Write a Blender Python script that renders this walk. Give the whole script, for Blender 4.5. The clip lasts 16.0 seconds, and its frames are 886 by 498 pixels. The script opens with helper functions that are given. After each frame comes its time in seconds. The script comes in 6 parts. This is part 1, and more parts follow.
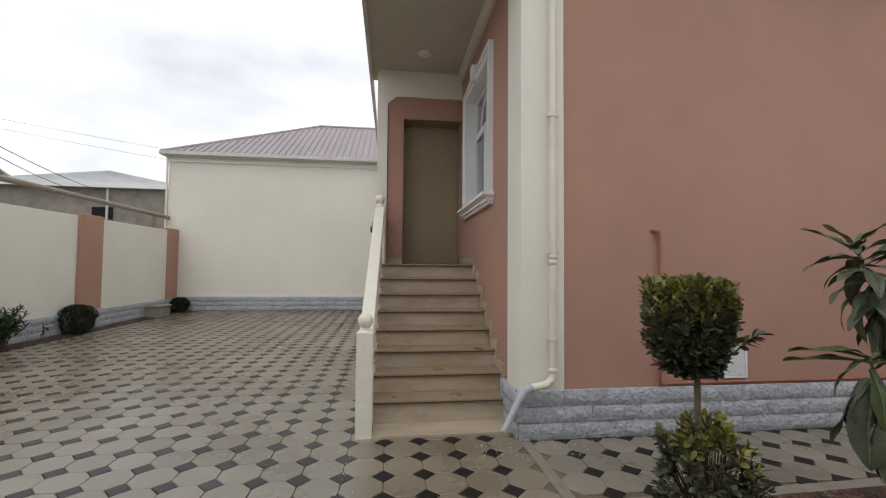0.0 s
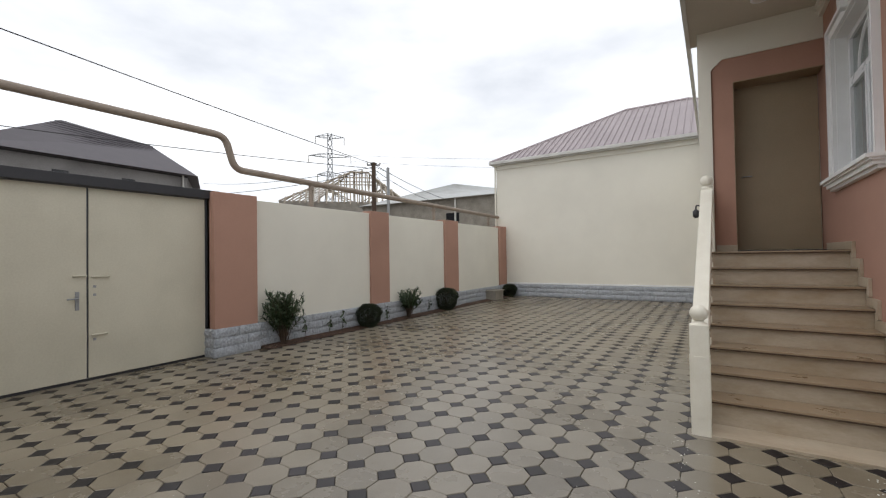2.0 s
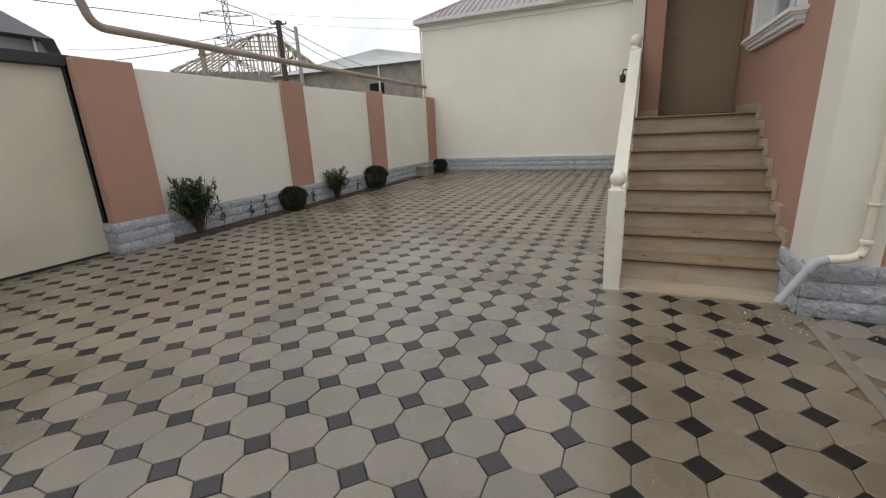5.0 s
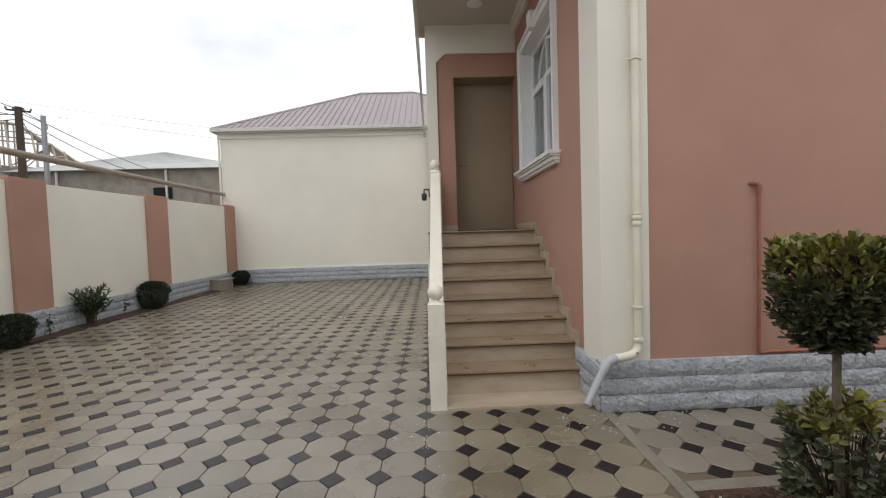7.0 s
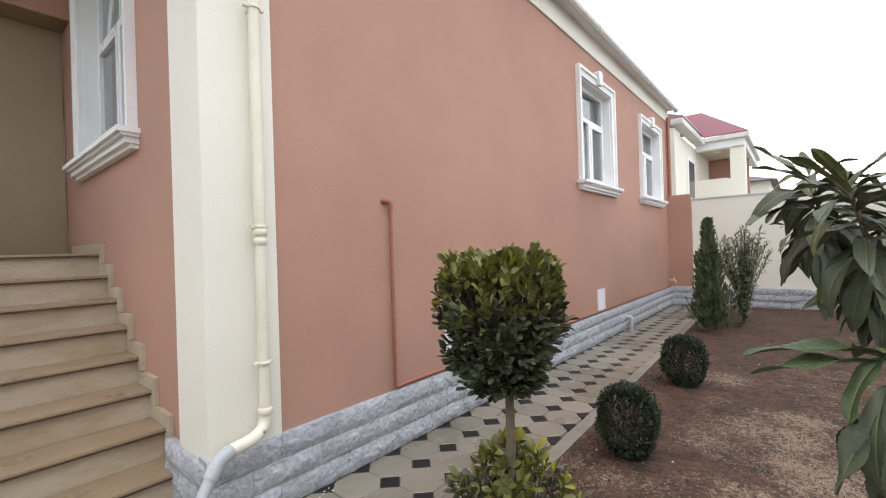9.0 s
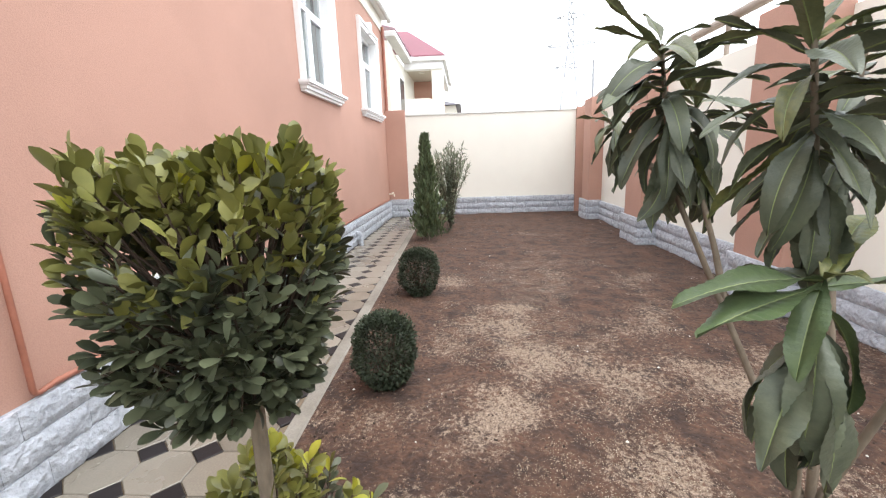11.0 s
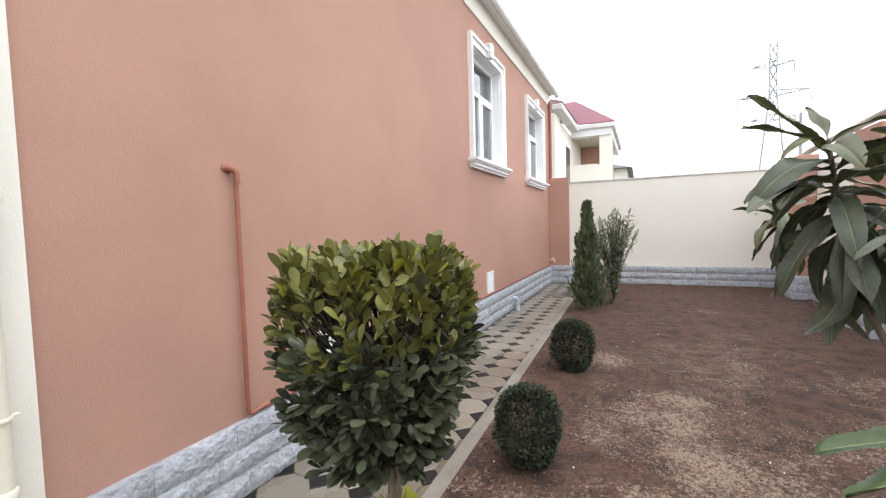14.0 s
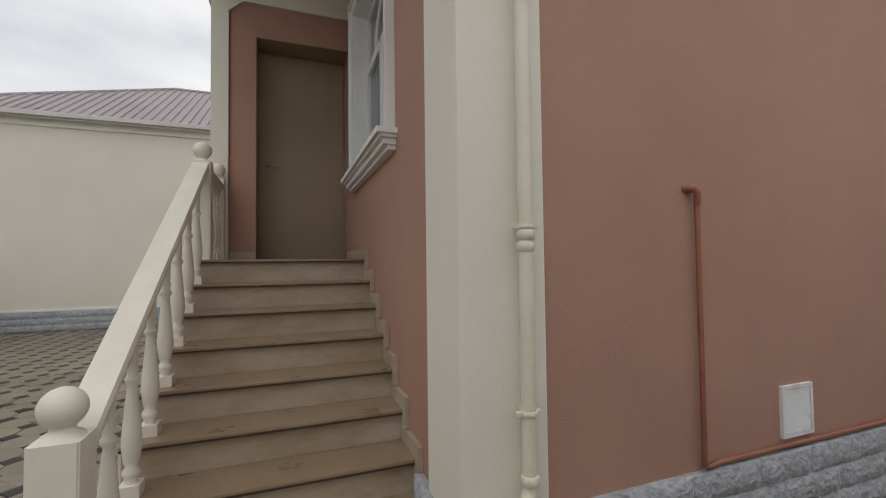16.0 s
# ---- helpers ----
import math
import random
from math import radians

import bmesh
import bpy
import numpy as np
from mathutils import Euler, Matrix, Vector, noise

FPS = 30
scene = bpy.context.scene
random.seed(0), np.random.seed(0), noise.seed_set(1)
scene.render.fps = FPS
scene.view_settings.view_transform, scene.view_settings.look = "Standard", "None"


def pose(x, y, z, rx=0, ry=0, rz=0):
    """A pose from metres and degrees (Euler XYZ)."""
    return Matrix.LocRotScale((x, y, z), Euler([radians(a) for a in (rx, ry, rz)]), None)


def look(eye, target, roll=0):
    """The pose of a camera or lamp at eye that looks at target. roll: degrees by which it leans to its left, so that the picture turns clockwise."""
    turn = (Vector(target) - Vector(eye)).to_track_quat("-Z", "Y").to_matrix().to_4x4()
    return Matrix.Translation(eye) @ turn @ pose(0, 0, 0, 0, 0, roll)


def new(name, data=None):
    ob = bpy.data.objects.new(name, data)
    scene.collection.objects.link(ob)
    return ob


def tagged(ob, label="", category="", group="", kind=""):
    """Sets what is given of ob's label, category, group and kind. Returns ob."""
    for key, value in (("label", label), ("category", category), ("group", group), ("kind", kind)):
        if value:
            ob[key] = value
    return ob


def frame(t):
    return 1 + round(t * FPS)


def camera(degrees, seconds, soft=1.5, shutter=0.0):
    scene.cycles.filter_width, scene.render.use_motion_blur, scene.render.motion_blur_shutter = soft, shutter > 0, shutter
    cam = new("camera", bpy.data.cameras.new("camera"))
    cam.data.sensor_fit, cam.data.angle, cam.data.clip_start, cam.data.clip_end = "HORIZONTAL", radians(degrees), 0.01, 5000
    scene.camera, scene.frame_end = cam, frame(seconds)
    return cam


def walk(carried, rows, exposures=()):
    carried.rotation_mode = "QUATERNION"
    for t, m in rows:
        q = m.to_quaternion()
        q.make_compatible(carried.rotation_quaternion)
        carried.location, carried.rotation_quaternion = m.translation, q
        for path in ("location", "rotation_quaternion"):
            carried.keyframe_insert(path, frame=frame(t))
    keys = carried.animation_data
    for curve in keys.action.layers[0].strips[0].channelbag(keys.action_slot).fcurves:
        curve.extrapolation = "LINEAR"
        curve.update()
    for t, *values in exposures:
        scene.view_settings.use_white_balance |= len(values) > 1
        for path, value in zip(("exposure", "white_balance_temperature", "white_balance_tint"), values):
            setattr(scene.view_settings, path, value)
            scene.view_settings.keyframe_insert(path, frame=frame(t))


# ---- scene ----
cam = camera(92.5, 16.0, soft=1.2)
PATH = [
    (0, (0.405, 0.383, 1.412), (0.654, 2.366, 1.494), 0.5),
    (0.5, (0.39, 0.295, 1.406), (0.282, 2.29, 1.484), 0.1),
    (1, (0.377, 0.211, 1.437), (-0.074, 2.159, 1.496), -0.6),
    (1.5, (0.361, 0.156, 1.42), (-0.436, 1.99, 1.472), -0.7),
    (2, (0.322, 0.054, 1.437), (-0.753, 1.74, 1.471), -0.9),
    (2.5, (0.265, -0.048, 1.435), (-1.065, 1.444, 1.379), -1.3),
    (3, (0.211, -0.167, 1.424), (-1.211, 1.217, 1.17), -1.6),
    (3.2, (0.232, -0.135, 1.426), (-1.2, 1.22, 1.092), -1.7),
    (5.3, (0.321, 0.276, 1.398), (-0.341, 2.079, 0.84), -2.6),
    (5.5, (0.343, 0.317, 1.363), (-0.246, 2.146, 0.808), -2.4),
    (6, (0.255, 0.382, 1.38), (-0.042, 2.28, 0.819), -2.3),
    (6.5, (0.143, 0.457, 1.397), (0.109, 2.435, 1.106), -1.7),
    (7, (0.191, 0.587, 1.441), (0.245, 2.584, 1.359), -1.8),
    (7.5, (0.242, 0.861, 1.39), (0.469, 2.848, 1.392), -1.6),
    (8, (0.314, 1.132, 1.338), (0.911, 3.04, 1.381), -1.6),
    (8.5, (0.424, 1.411, 1.399), (1.612, 3.02, 1.416), -1.8),
    (9, (0.655, 1.586, 1.378), (2.188, 2.871, 1.384), -1.8),
    (9.5, (0.91, 1.693, 1.383), (2.64, 2.695, 1.372), -2.0),
    (10, (1.066, 1.783, 1.378), (2.962, 2.418, 1.345), -1.8),
    (10.2, (1.118, 1.833, 1.371), (3.073, 2.251, 1.318), -1.4),
    (12.3, (1.232, 1.987, 1.302), (3.134, 2.048, 0.689), -1.7),
    (12.5, (1.228, 1.979, 1.313), (3.14, 2.044, 0.729), -1.8),
    (13, (1.2, 1.972, 1.357), (3.162, 2.049, 0.978), -2.0),
    (13.5, (1.168, 1.921, 1.394), (3.131, 2.255, 1.208), -2.3),
    (14, (1.142, 1.866, 1.409), (2.952, 2.712, 1.3), -1.6),
    (14.5, (1.089, 1.814, 1.422), (2.68, 3.024, 1.358), -0.9),
    (15, (1.016, 1.913, 1.416), (2.322, 3.427, 1.414), -0.3),
    (15.5, (0.927, 2.135, 1.392), (1.897, 3.884, 1.437), -0.4),
    (16, (0.872, 2.317, 1.396), (1.568, 4.191, 1.461), -0.7),
]
EXPOSURE = [(0.0, -0.18, 6450, 10), (1.0, -0.15, 6450, 10), (1.5, -0.22, 6450, 10), (2.0, -0.15, 6450, 10), (3.0, -0.03, 6450, 10), (5.5, -0.18, 6500, 10), (6.5, -0.02, 6500, 10), (7.0, -0.03, 6500, 10), (8.0, -0.1, 6500, 10), (8.5, -0.24, 6500, 10), (9.0, 0.66, 6250, 10), (9.5, 0.9, 6200, 10), (10.0, 1.08, 6200, 10), (12.5, 1.66, 6200, 10), (13.0, 1.5, 6200, 10), (13.5, 1.28, 6200, 10), (14.0, 1.02, 6200, 10), (14.5, 0.96, 6200, 10), (15.0, 0.92, 6200, 10), (15.5, 0.15, 6450, 10), (16.0, -0.45, 6600, 10)]
walk(cam, [(t, look(eye, target, roll)) for t, eye, target, roll in PATH], EXPOSURE)

# ---- world, sun, exposure ----
world = bpy.data.worlds.new("overcast_sky")
scene.world = world
world.use_nodes = True
wn, wl = world.node_tree.nodes, world.node_tree.links
sky = wn.new("ShaderNodeTexSky")
sky.sky_type, sky.sun_disc = "NISHITA", False
sky.sun_elevation, sky.sun_rotation = radians(60), radians(215)
sky_dim = wn.new("ShaderNodeMixRGB")
sky_dim.blend_type, sky_dim.inputs[0].default_value, sky_dim.inputs[2].default_value = "MULTIPLY", 1.0, (0.12, 0.12, 0.12, 1)
wl.new(sky.outputs[0], sky_dim.inputs[1])
w_co = wn.new("ShaderNodeTexCoord")
w_map = wn.new("ShaderNodeMapping")
w_map.inputs["Scale"].default_value = (1.2, 1.2, 3.0)
wl.new(w_co.outputs["Generated"], w_map.inputs[0])
cloud = wn.new("ShaderNodeTexNoise")
cloud.inputs["Scale"].default_value, cloud.inputs["Detail"].default_value, cloud.inputs["Roughness"].default_value = 1.7, 7.0, 0.52
wl.new(w_map.outputs[0], cloud.inputs["Vector"])
c_ramp = wn.new("ShaderNodeValToRGB")
c_ramp.color_ramp.elements[0].position, c_ramp.color_ramp.elements[0].color = 0.30, (0.90, 0.94, 1.01, 1)
c_ramp.color_ramp.elements[1].position, c_ramp.color_ramp.elements[1].color = 0.58, (1.40, 1.41, 1.43, 1)
wl.new(cloud.outputs[0], c_ramp.inputs[0])
w_mix = wn.new("ShaderNodeMixRGB")
w_mix.inputs[0].default_value = 0.93
wl.new(sky_dim.outputs[0], w_mix.inputs[1])
wl.new(c_ramp.outputs[0], w_mix.inputs[2])
wl.new(w_mix.outputs[0], wn["Background"].inputs[0])
wn["Background"].inputs[1].default_value = 1.0

sun = new("sun", bpy.data.lights.new("sun", "SUN"))
sun.data.energy, sun.data.angle, sun.data.color = 0.6, radians(35), (1.0, 0.95, 0.88)
sun.matrix_world = look((-14, -20, 42), (0, 0, 0))

# ---- materials ----


def rgb(c):
    return (c[0], c[1], c[2], 1.0)


def material(name, base, rough=0.8, metal=0.0, dark=None, big=1.2, fine=40.0, spread=0.5, bump=0.2, grain=0.12, fine_bump=None, island=0.0, obj_random=0.0, spec=0.5, stretch=(1, 1, 1), rough_var=0.1, relief=0.004, world=False):
    """A surface with large stains, fine grain and relief; dark: the colour of its stains."""
    m = bpy.data.materials.new(name)
    m.use_nodes = True
    n, l = m.node_tree.nodes, m.node_tree.links
    b = n["Principled BSDF"]
    b.inputs["Metallic"].default_value = metal
    b.inputs["Specular IOR Level"].default_value = spec
    co = n.new("ShaderNodeTexCoord")
    mp = n.new("ShaderNodeMapping")
    mp.inputs["Scale"].default_value = stretch
    l.new(n.new("ShaderNodeNewGeometry").outputs["Position"] if world else co.outputs["Object"], mp.inputs[0])
    n1 = n.new("ShaderNodeTexNoise")
    n1.inputs["Scale"].default_value, n1.inputs["Detail"].default_value, n1.inputs["Roughness"].default_value = big, 6.0, 0.6
    n2 = n.new("ShaderNodeTexNoise")
    n2.inputs["Scale"].default_value, n2.inputs["Detail"].default_value = fine, 4.0
    l.new(mp.outputs[0], n1.inputs["Vector"])
    l.new(mp.outputs[0], n2.inputs["Vector"])
    dark = dark or tuple(c * 0.82 for c in base)
    ramp = n.new("ShaderNodeValToRGB")
    ramp.color_ramp.elements[0].position, ramp.color_ramp.elements[0].color = 0.5 - spread * 0.4, rgb(dark)
    ramp.color_ramp.elements[1].position, ramp.color_ramp.elements[1].color = 0.5 + spread * 0.25, rgb(base)
    l.new(n1.outputs[0], ramp.inputs[0])
    col = ramp.outputs[0]
    ov = n.new("ShaderNodeMixRGB")
    ov.blend_type, ov.inputs[0].default_value = "OVERLAY", grain
    l.new(col, ov.inputs[1])
    l.new(n2.outputs[0], ov.inputs[2])
    col = ov.outputs[0]
    if island or obj_random:
        if obj_random:
            info = n.new("ShaderNodeObjectInfo").outputs["Random"]
        else:
            info = n.new("ShaderNodeNewGeometry").outputs["Random Per Island"]
        k = obj_random or island
        mr = n.new("ShaderNodeMapRange")
        mr.inputs[3].default_value, mr.inputs[4].default_value = 1.0 - k, 1.0 + k
        l.new(info, mr.inputs[0])
        hs = n.new("ShaderNodeHueSaturation")
        l.new(mr.outputs[0], hs.inputs["Value"])
        l.new(col, hs.inputs["Color"])
        col = hs.outputs[0]
    l.new(col, b.inputs["Base Color"])
    rr = n.new("ShaderNodeMapRange")
    rr.inputs[3].default_value, rr.inputs[4].default_value = max(0.02, rough - rough_var), min(1.0, rough + rough_var)
    l.new(n1.outputs[0], rr.inputs[0])
    l.new(rr.outputs[0], b.inputs["Roughness"])
    if bump:
        bp = n.new("ShaderNodeBump")
        bp.inputs["Strength"].default_value, bp.inputs["Distance"].default_value = bump, relief
        l.new(n2.outputs[0], bp.inputs["Height"])
        l.new(bp.outputs[0], b.inputs["Normal"])
    return m


def soil_material():
    """Dark damp earth with dry pale crust in patches."""
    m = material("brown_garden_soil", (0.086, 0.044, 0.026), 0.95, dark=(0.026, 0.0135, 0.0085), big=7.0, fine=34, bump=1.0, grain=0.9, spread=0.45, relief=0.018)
    n, l = m.node_tree.nodes, m.node_tree.links
    b = n["Principled BSDF"]
    old = b.inputs["Base Color"].links[0].from_socket
    co = n.new("ShaderNodeTexCoord")
    patch = n.new("ShaderNodeTexNoise")
    patch.inputs["Scale"].default_value, patch.inputs["Detail"].default_value = 1.5, 5.0
    speck = n.new("ShaderNodeTexNoise")
    speck.inputs["Scale"].default_value, speck.inputs["Detail"].default_value, speck.inputs["Roughness"].default_value = 30.0, 10.0, 0.85
    l.new(co.outputs["Object"], patch.inputs["Vector"])
    l.new(co.outputs["Object"], speck.inputs["Vector"])
    add = n.new("ShaderNodeMath")
    add.operation = "MULTIPLY_ADD"
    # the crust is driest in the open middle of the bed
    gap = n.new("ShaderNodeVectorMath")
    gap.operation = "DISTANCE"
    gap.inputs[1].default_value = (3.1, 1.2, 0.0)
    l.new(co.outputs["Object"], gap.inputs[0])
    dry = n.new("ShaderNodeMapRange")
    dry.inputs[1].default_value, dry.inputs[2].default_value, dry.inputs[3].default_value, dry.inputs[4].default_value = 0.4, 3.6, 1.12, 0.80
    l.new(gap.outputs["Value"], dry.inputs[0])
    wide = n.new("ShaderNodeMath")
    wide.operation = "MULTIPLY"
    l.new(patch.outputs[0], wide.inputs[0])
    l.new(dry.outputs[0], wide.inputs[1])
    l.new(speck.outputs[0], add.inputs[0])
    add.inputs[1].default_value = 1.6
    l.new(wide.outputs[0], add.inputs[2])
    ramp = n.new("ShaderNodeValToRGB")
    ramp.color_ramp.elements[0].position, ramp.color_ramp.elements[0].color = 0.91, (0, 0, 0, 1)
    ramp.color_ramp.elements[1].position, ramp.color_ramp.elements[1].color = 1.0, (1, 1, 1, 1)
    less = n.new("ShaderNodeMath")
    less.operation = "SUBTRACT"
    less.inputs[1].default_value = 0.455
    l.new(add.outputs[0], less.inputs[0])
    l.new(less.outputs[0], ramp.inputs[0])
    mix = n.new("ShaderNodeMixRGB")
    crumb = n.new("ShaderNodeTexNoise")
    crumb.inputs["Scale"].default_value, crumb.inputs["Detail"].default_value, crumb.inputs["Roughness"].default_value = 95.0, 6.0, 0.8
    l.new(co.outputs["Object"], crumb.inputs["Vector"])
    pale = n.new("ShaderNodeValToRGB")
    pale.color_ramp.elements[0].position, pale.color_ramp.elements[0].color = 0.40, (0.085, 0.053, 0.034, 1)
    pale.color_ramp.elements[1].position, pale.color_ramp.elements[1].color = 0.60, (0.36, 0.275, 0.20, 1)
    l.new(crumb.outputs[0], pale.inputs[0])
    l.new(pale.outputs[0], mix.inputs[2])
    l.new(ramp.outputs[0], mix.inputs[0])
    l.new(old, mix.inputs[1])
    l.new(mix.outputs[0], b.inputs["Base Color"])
    return m


SALMON = material("salmon_stucco", (0.428, 0.246, 0.184), 0.88, dark=(0.370, 0.209, 0.155), big=0.9, fine=160, bump=0.5, grain=0.18)
CREAM = material("cream_stucco", (0.78, 0.75, 0.66), 0.85, dark=(0.71, 0.68, 0.595), big=0.5, fine=150, bump=0.45, grain=0.14)
WHITE = material("white_trim_paint", (0.80, 0.80, 0.79), 0.6, dark=(0.72, 0.72, 0.71), big=2.0, fine=90, bump=0.15)
STONE = material("grey_blue_painted_rock_plinth", (0.425, 0.445, 0.48), 0.85, dark=(0.345, 0.365, 0.395), big=9.0, fine=30, bump=1.0, grain=0.5, obj_random=0.05, relief=0.022, spread=0.4, world=True)
MARBLE = material("beige_marble_riser", (0.47, 0.40, 0.31), 0.35, dark=(0.36, 0.28, 0.19), big=2.6, fine=30, bump=0.03, stretch=(1, 2.5, 2.5), spread=0.5)
TREAD = material("worn_beige_marble_tread", (0.30, 0.222, 0.145), 0.3, dark=(0.235, 0.168, 0.105), big=4.0, fine=30, bump=0.04, stretch=(1, 1.3, 1.3), spread=0.6)
OCT = material("wet_concrete_paver", (0.252, 0.226, 0.184), 0.29, dark=(0.135, 0.115, 0.085), big=0.8, fine=120, bump=0.12, grain=0.25, obj_random=0.13, rough_var=0.22, spread=0.6, world=True)
OCT_FAR = material("wet_concrete_paver_joined", (0.252, 0.226, 0.184), 0.29, dark=(0.135, 0.115, 0.085), big=0.8, fine=120, bump=0.12, grain=0.25, island=0.13, rough_var=0.22, spread=0.6, world=True)
DARK = material("black_concrete_paver", (0.055, 0.051, 0.054), 0.5, spec=0.3, dark=(0.032, 0.029, 0.030), big=0.8, fine=120, bump=0.15, obj_random=0.25, rough_var=0.2, world=True)
DARK_FAR = material("black_concrete_paver_joined", (0.055, 0.051, 0.054), 0.5, spec=0.3, dark=(0.032, 0.029, 0.030), big=0.8, fine=120, bump=0.15, island=0.25, rough_var=0.2, world=True)
GROUT = material("paver_joint_sand", (0.085, 0.077, 0.066), 0.9, fine=200)


def mud_and_sheen(m, outer_tint, until=90.0):
    """Tints the paving outside the yard's middle, damp and muddy by the stairs; the paler middle is sky sheen put into
    the colour. outer_tint: the colour outside the middle; until: how far east.
    """
    n, l = m.node_tree.nodes, m.node_tree.links
    b = n["Principled BSDF"]
    old = b.inputs["Base Color"].links[0].from_socket
    xyz = n.new("ShaderNodeSeparateXYZ")
    l.new(n.new("ShaderNodeNewGeometry").outputs["Position"], xyz.inputs[0])
    blot = n.new("ShaderNodeTexNoise")
    blot.inputs["Scale"].default_value = 0.7
    l.new(n.new("ShaderNodeNewGeometry").outputs["Position"], blot.inputs["Vector"])
    drift = n.new("ShaderNodeMath")
    drift.operation, drift.inputs[1].default_value = "MULTIPLY_ADD", 2.4
    l.new(blot.outputs[0], drift.inputs[0])
    l.new(xyz.outputs[0], drift.inputs[2])
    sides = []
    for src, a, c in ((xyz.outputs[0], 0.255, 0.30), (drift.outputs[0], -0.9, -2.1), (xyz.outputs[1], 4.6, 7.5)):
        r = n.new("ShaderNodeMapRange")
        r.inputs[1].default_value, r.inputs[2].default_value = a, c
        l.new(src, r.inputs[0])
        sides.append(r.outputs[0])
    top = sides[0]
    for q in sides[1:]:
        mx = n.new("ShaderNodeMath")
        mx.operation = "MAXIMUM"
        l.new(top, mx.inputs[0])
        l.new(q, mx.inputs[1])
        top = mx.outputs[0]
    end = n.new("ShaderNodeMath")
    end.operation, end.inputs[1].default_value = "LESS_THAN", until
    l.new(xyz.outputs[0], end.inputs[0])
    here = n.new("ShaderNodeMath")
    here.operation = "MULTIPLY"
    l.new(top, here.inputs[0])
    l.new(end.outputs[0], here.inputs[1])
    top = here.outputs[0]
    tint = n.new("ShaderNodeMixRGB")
    tint.blend_type, tint.inputs[2].default_value = "MULTIPLY", rgb(outer_tint)
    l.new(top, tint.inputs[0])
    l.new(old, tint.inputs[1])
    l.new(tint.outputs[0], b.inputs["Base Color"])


for m in (OCT, OCT_FAR):
    mud_and_sheen(m, (0.97, 0.925, 0.84), 1.52)
# black squares stay greyer mid-yard: the sky's sheen painted into their colour
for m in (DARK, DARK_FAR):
    mud_and_sheen(m, (0.30, 0.26, 0.25))
mud_and_sheen(GROUT, (1.9, 1.6, 1.2))
KERB = material("concrete_kerb", (0.25, 0.228, 0.19), 0.7, dark=(0.155, 0.135, 0.105), big=3, fine=90, bump=0.4, grain=0.3)
SOIL = soil_material()
TAN = material("tan_door_panel", (0.30, 0.23, 0.145), 0.55, dark=(0.25, 0.19, 0.115), big=1.0, fine=60, bump=0.05)
GATE = material("cream_gate_paint", (0.62, 0.58, 0.465), 0.5, dark=(0.54, 0.505, 0.40), big=1.0, fine=50, bump=0.06)
BLACK = material("dark_metal", (0.03, 0.03, 0.035), 0.5, fine=50)
GASPIPE = material("beige_painted_pipe", (0.31, 0.255, 0.205), 0.6, dark=(0.22, 0.17, 0.13), big=3, fine=60)
ROOFMAUVE = material("mauve_metal_roof", (0.36, 0.31, 0.318), 0.5, metal=0.2, dark=(0.305, 0.26, 0.268), big=1, fine=30, bump=0.1)
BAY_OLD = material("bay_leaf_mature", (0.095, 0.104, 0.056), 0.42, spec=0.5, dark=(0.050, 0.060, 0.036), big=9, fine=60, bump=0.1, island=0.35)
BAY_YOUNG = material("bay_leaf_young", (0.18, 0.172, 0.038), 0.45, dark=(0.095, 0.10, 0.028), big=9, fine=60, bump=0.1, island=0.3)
BAY_YELLOW = material("bay_leaf_yellow", (0.36, 0.33, 0.03), 0.45, dark=(0.22, 0.24, 0.03), big=9, fine=60, bump=0.1, island=0.25)
BOX_LEAF = material("boxwood_leaf", (0.046, 0.058, 0.032), 0.65, spec=0.3, dark=(0.022, 0.031, 0.017), big=12, fine=80, bump=0.05, island=0.4)
CYP_LEAF = material("cypress_spray", (0.10, 0.125, 0.055), 0.7, dark=(0.05, 0.075, 0.03), big=6, fine=80, bump=0.1, island=0.35)
GREY_LEAF = material("grey_green_leaf", (0.26, 0.28, 0.19), 0.7, dark=(0.17, 0.19, 0.12), big=6, fine=80, bump=0.1, island=0.3)
OLEANDER = material("oleander_leaf", (0.06, 0.095, 0.04), 0.45, dark=(0.03, 0.05, 0.025), big=6, fine=80, bump=0.1, island=0.35)
BARK = material("grey_brown_bark", (0.20, 0.16, 0.115), 0.9, dark=(0.11, 0.085, 0.06), big=14, fine=90, bump=0.8, grain=0.4, stretch=(1, 1, 0.3))
TWIG = material("brown_twig", (0.075, 0.048, 0.032), 0.8, fine=90)
LOQ = material("loquat_leaf", (0.096, 0.106, 0.064), 0.48, spec=0.45, dark=(0.056, 0.068, 0.043), big=5, fine=50, bump=0.2, obj_random=0.3)
LOQ_YELLOW = material("loquat_leaf_yellowing", (0.15, 0.145, 0.042), 0.48, dark=(0.06, 0.08, 0.03), big=14, fine=50, bump=0.2, obj_random=0.2)
LOQ_YOUNG = material("loquat_leaf_fresh", (0.088, 0.120, 0.048), 0.45, spec=0.4, dark=(0.055, 0.082, 0.036), big=5, fine=50, bump=0.2, obj_random=0.2)
LOQ_TIP = material("loquat_leaf_olive", (0.13, 0.13, 0.06), 0.45, dark=(0.065, 0.078, 0.034), big=7, fine=50, bump=0.2, obj_random=0.3)
RIB = material("pale_leaf_midrib", (0.22, 0.26, 0.10), 0.5, fine=50)
PVC = material("cream_plastic_pipe", (0.74, 0.70, 0.58), 0.4, dark=(0.66, 0.62, 0.50), big=3, fine=60, bump=0.05)
PVC_GREY = material("grey_plastic_pipe", (0.42, 0.44, 0.46), 0.4, dark=(0.34, 0.36, 0.38), big=5, fine=60, bump=0.05)
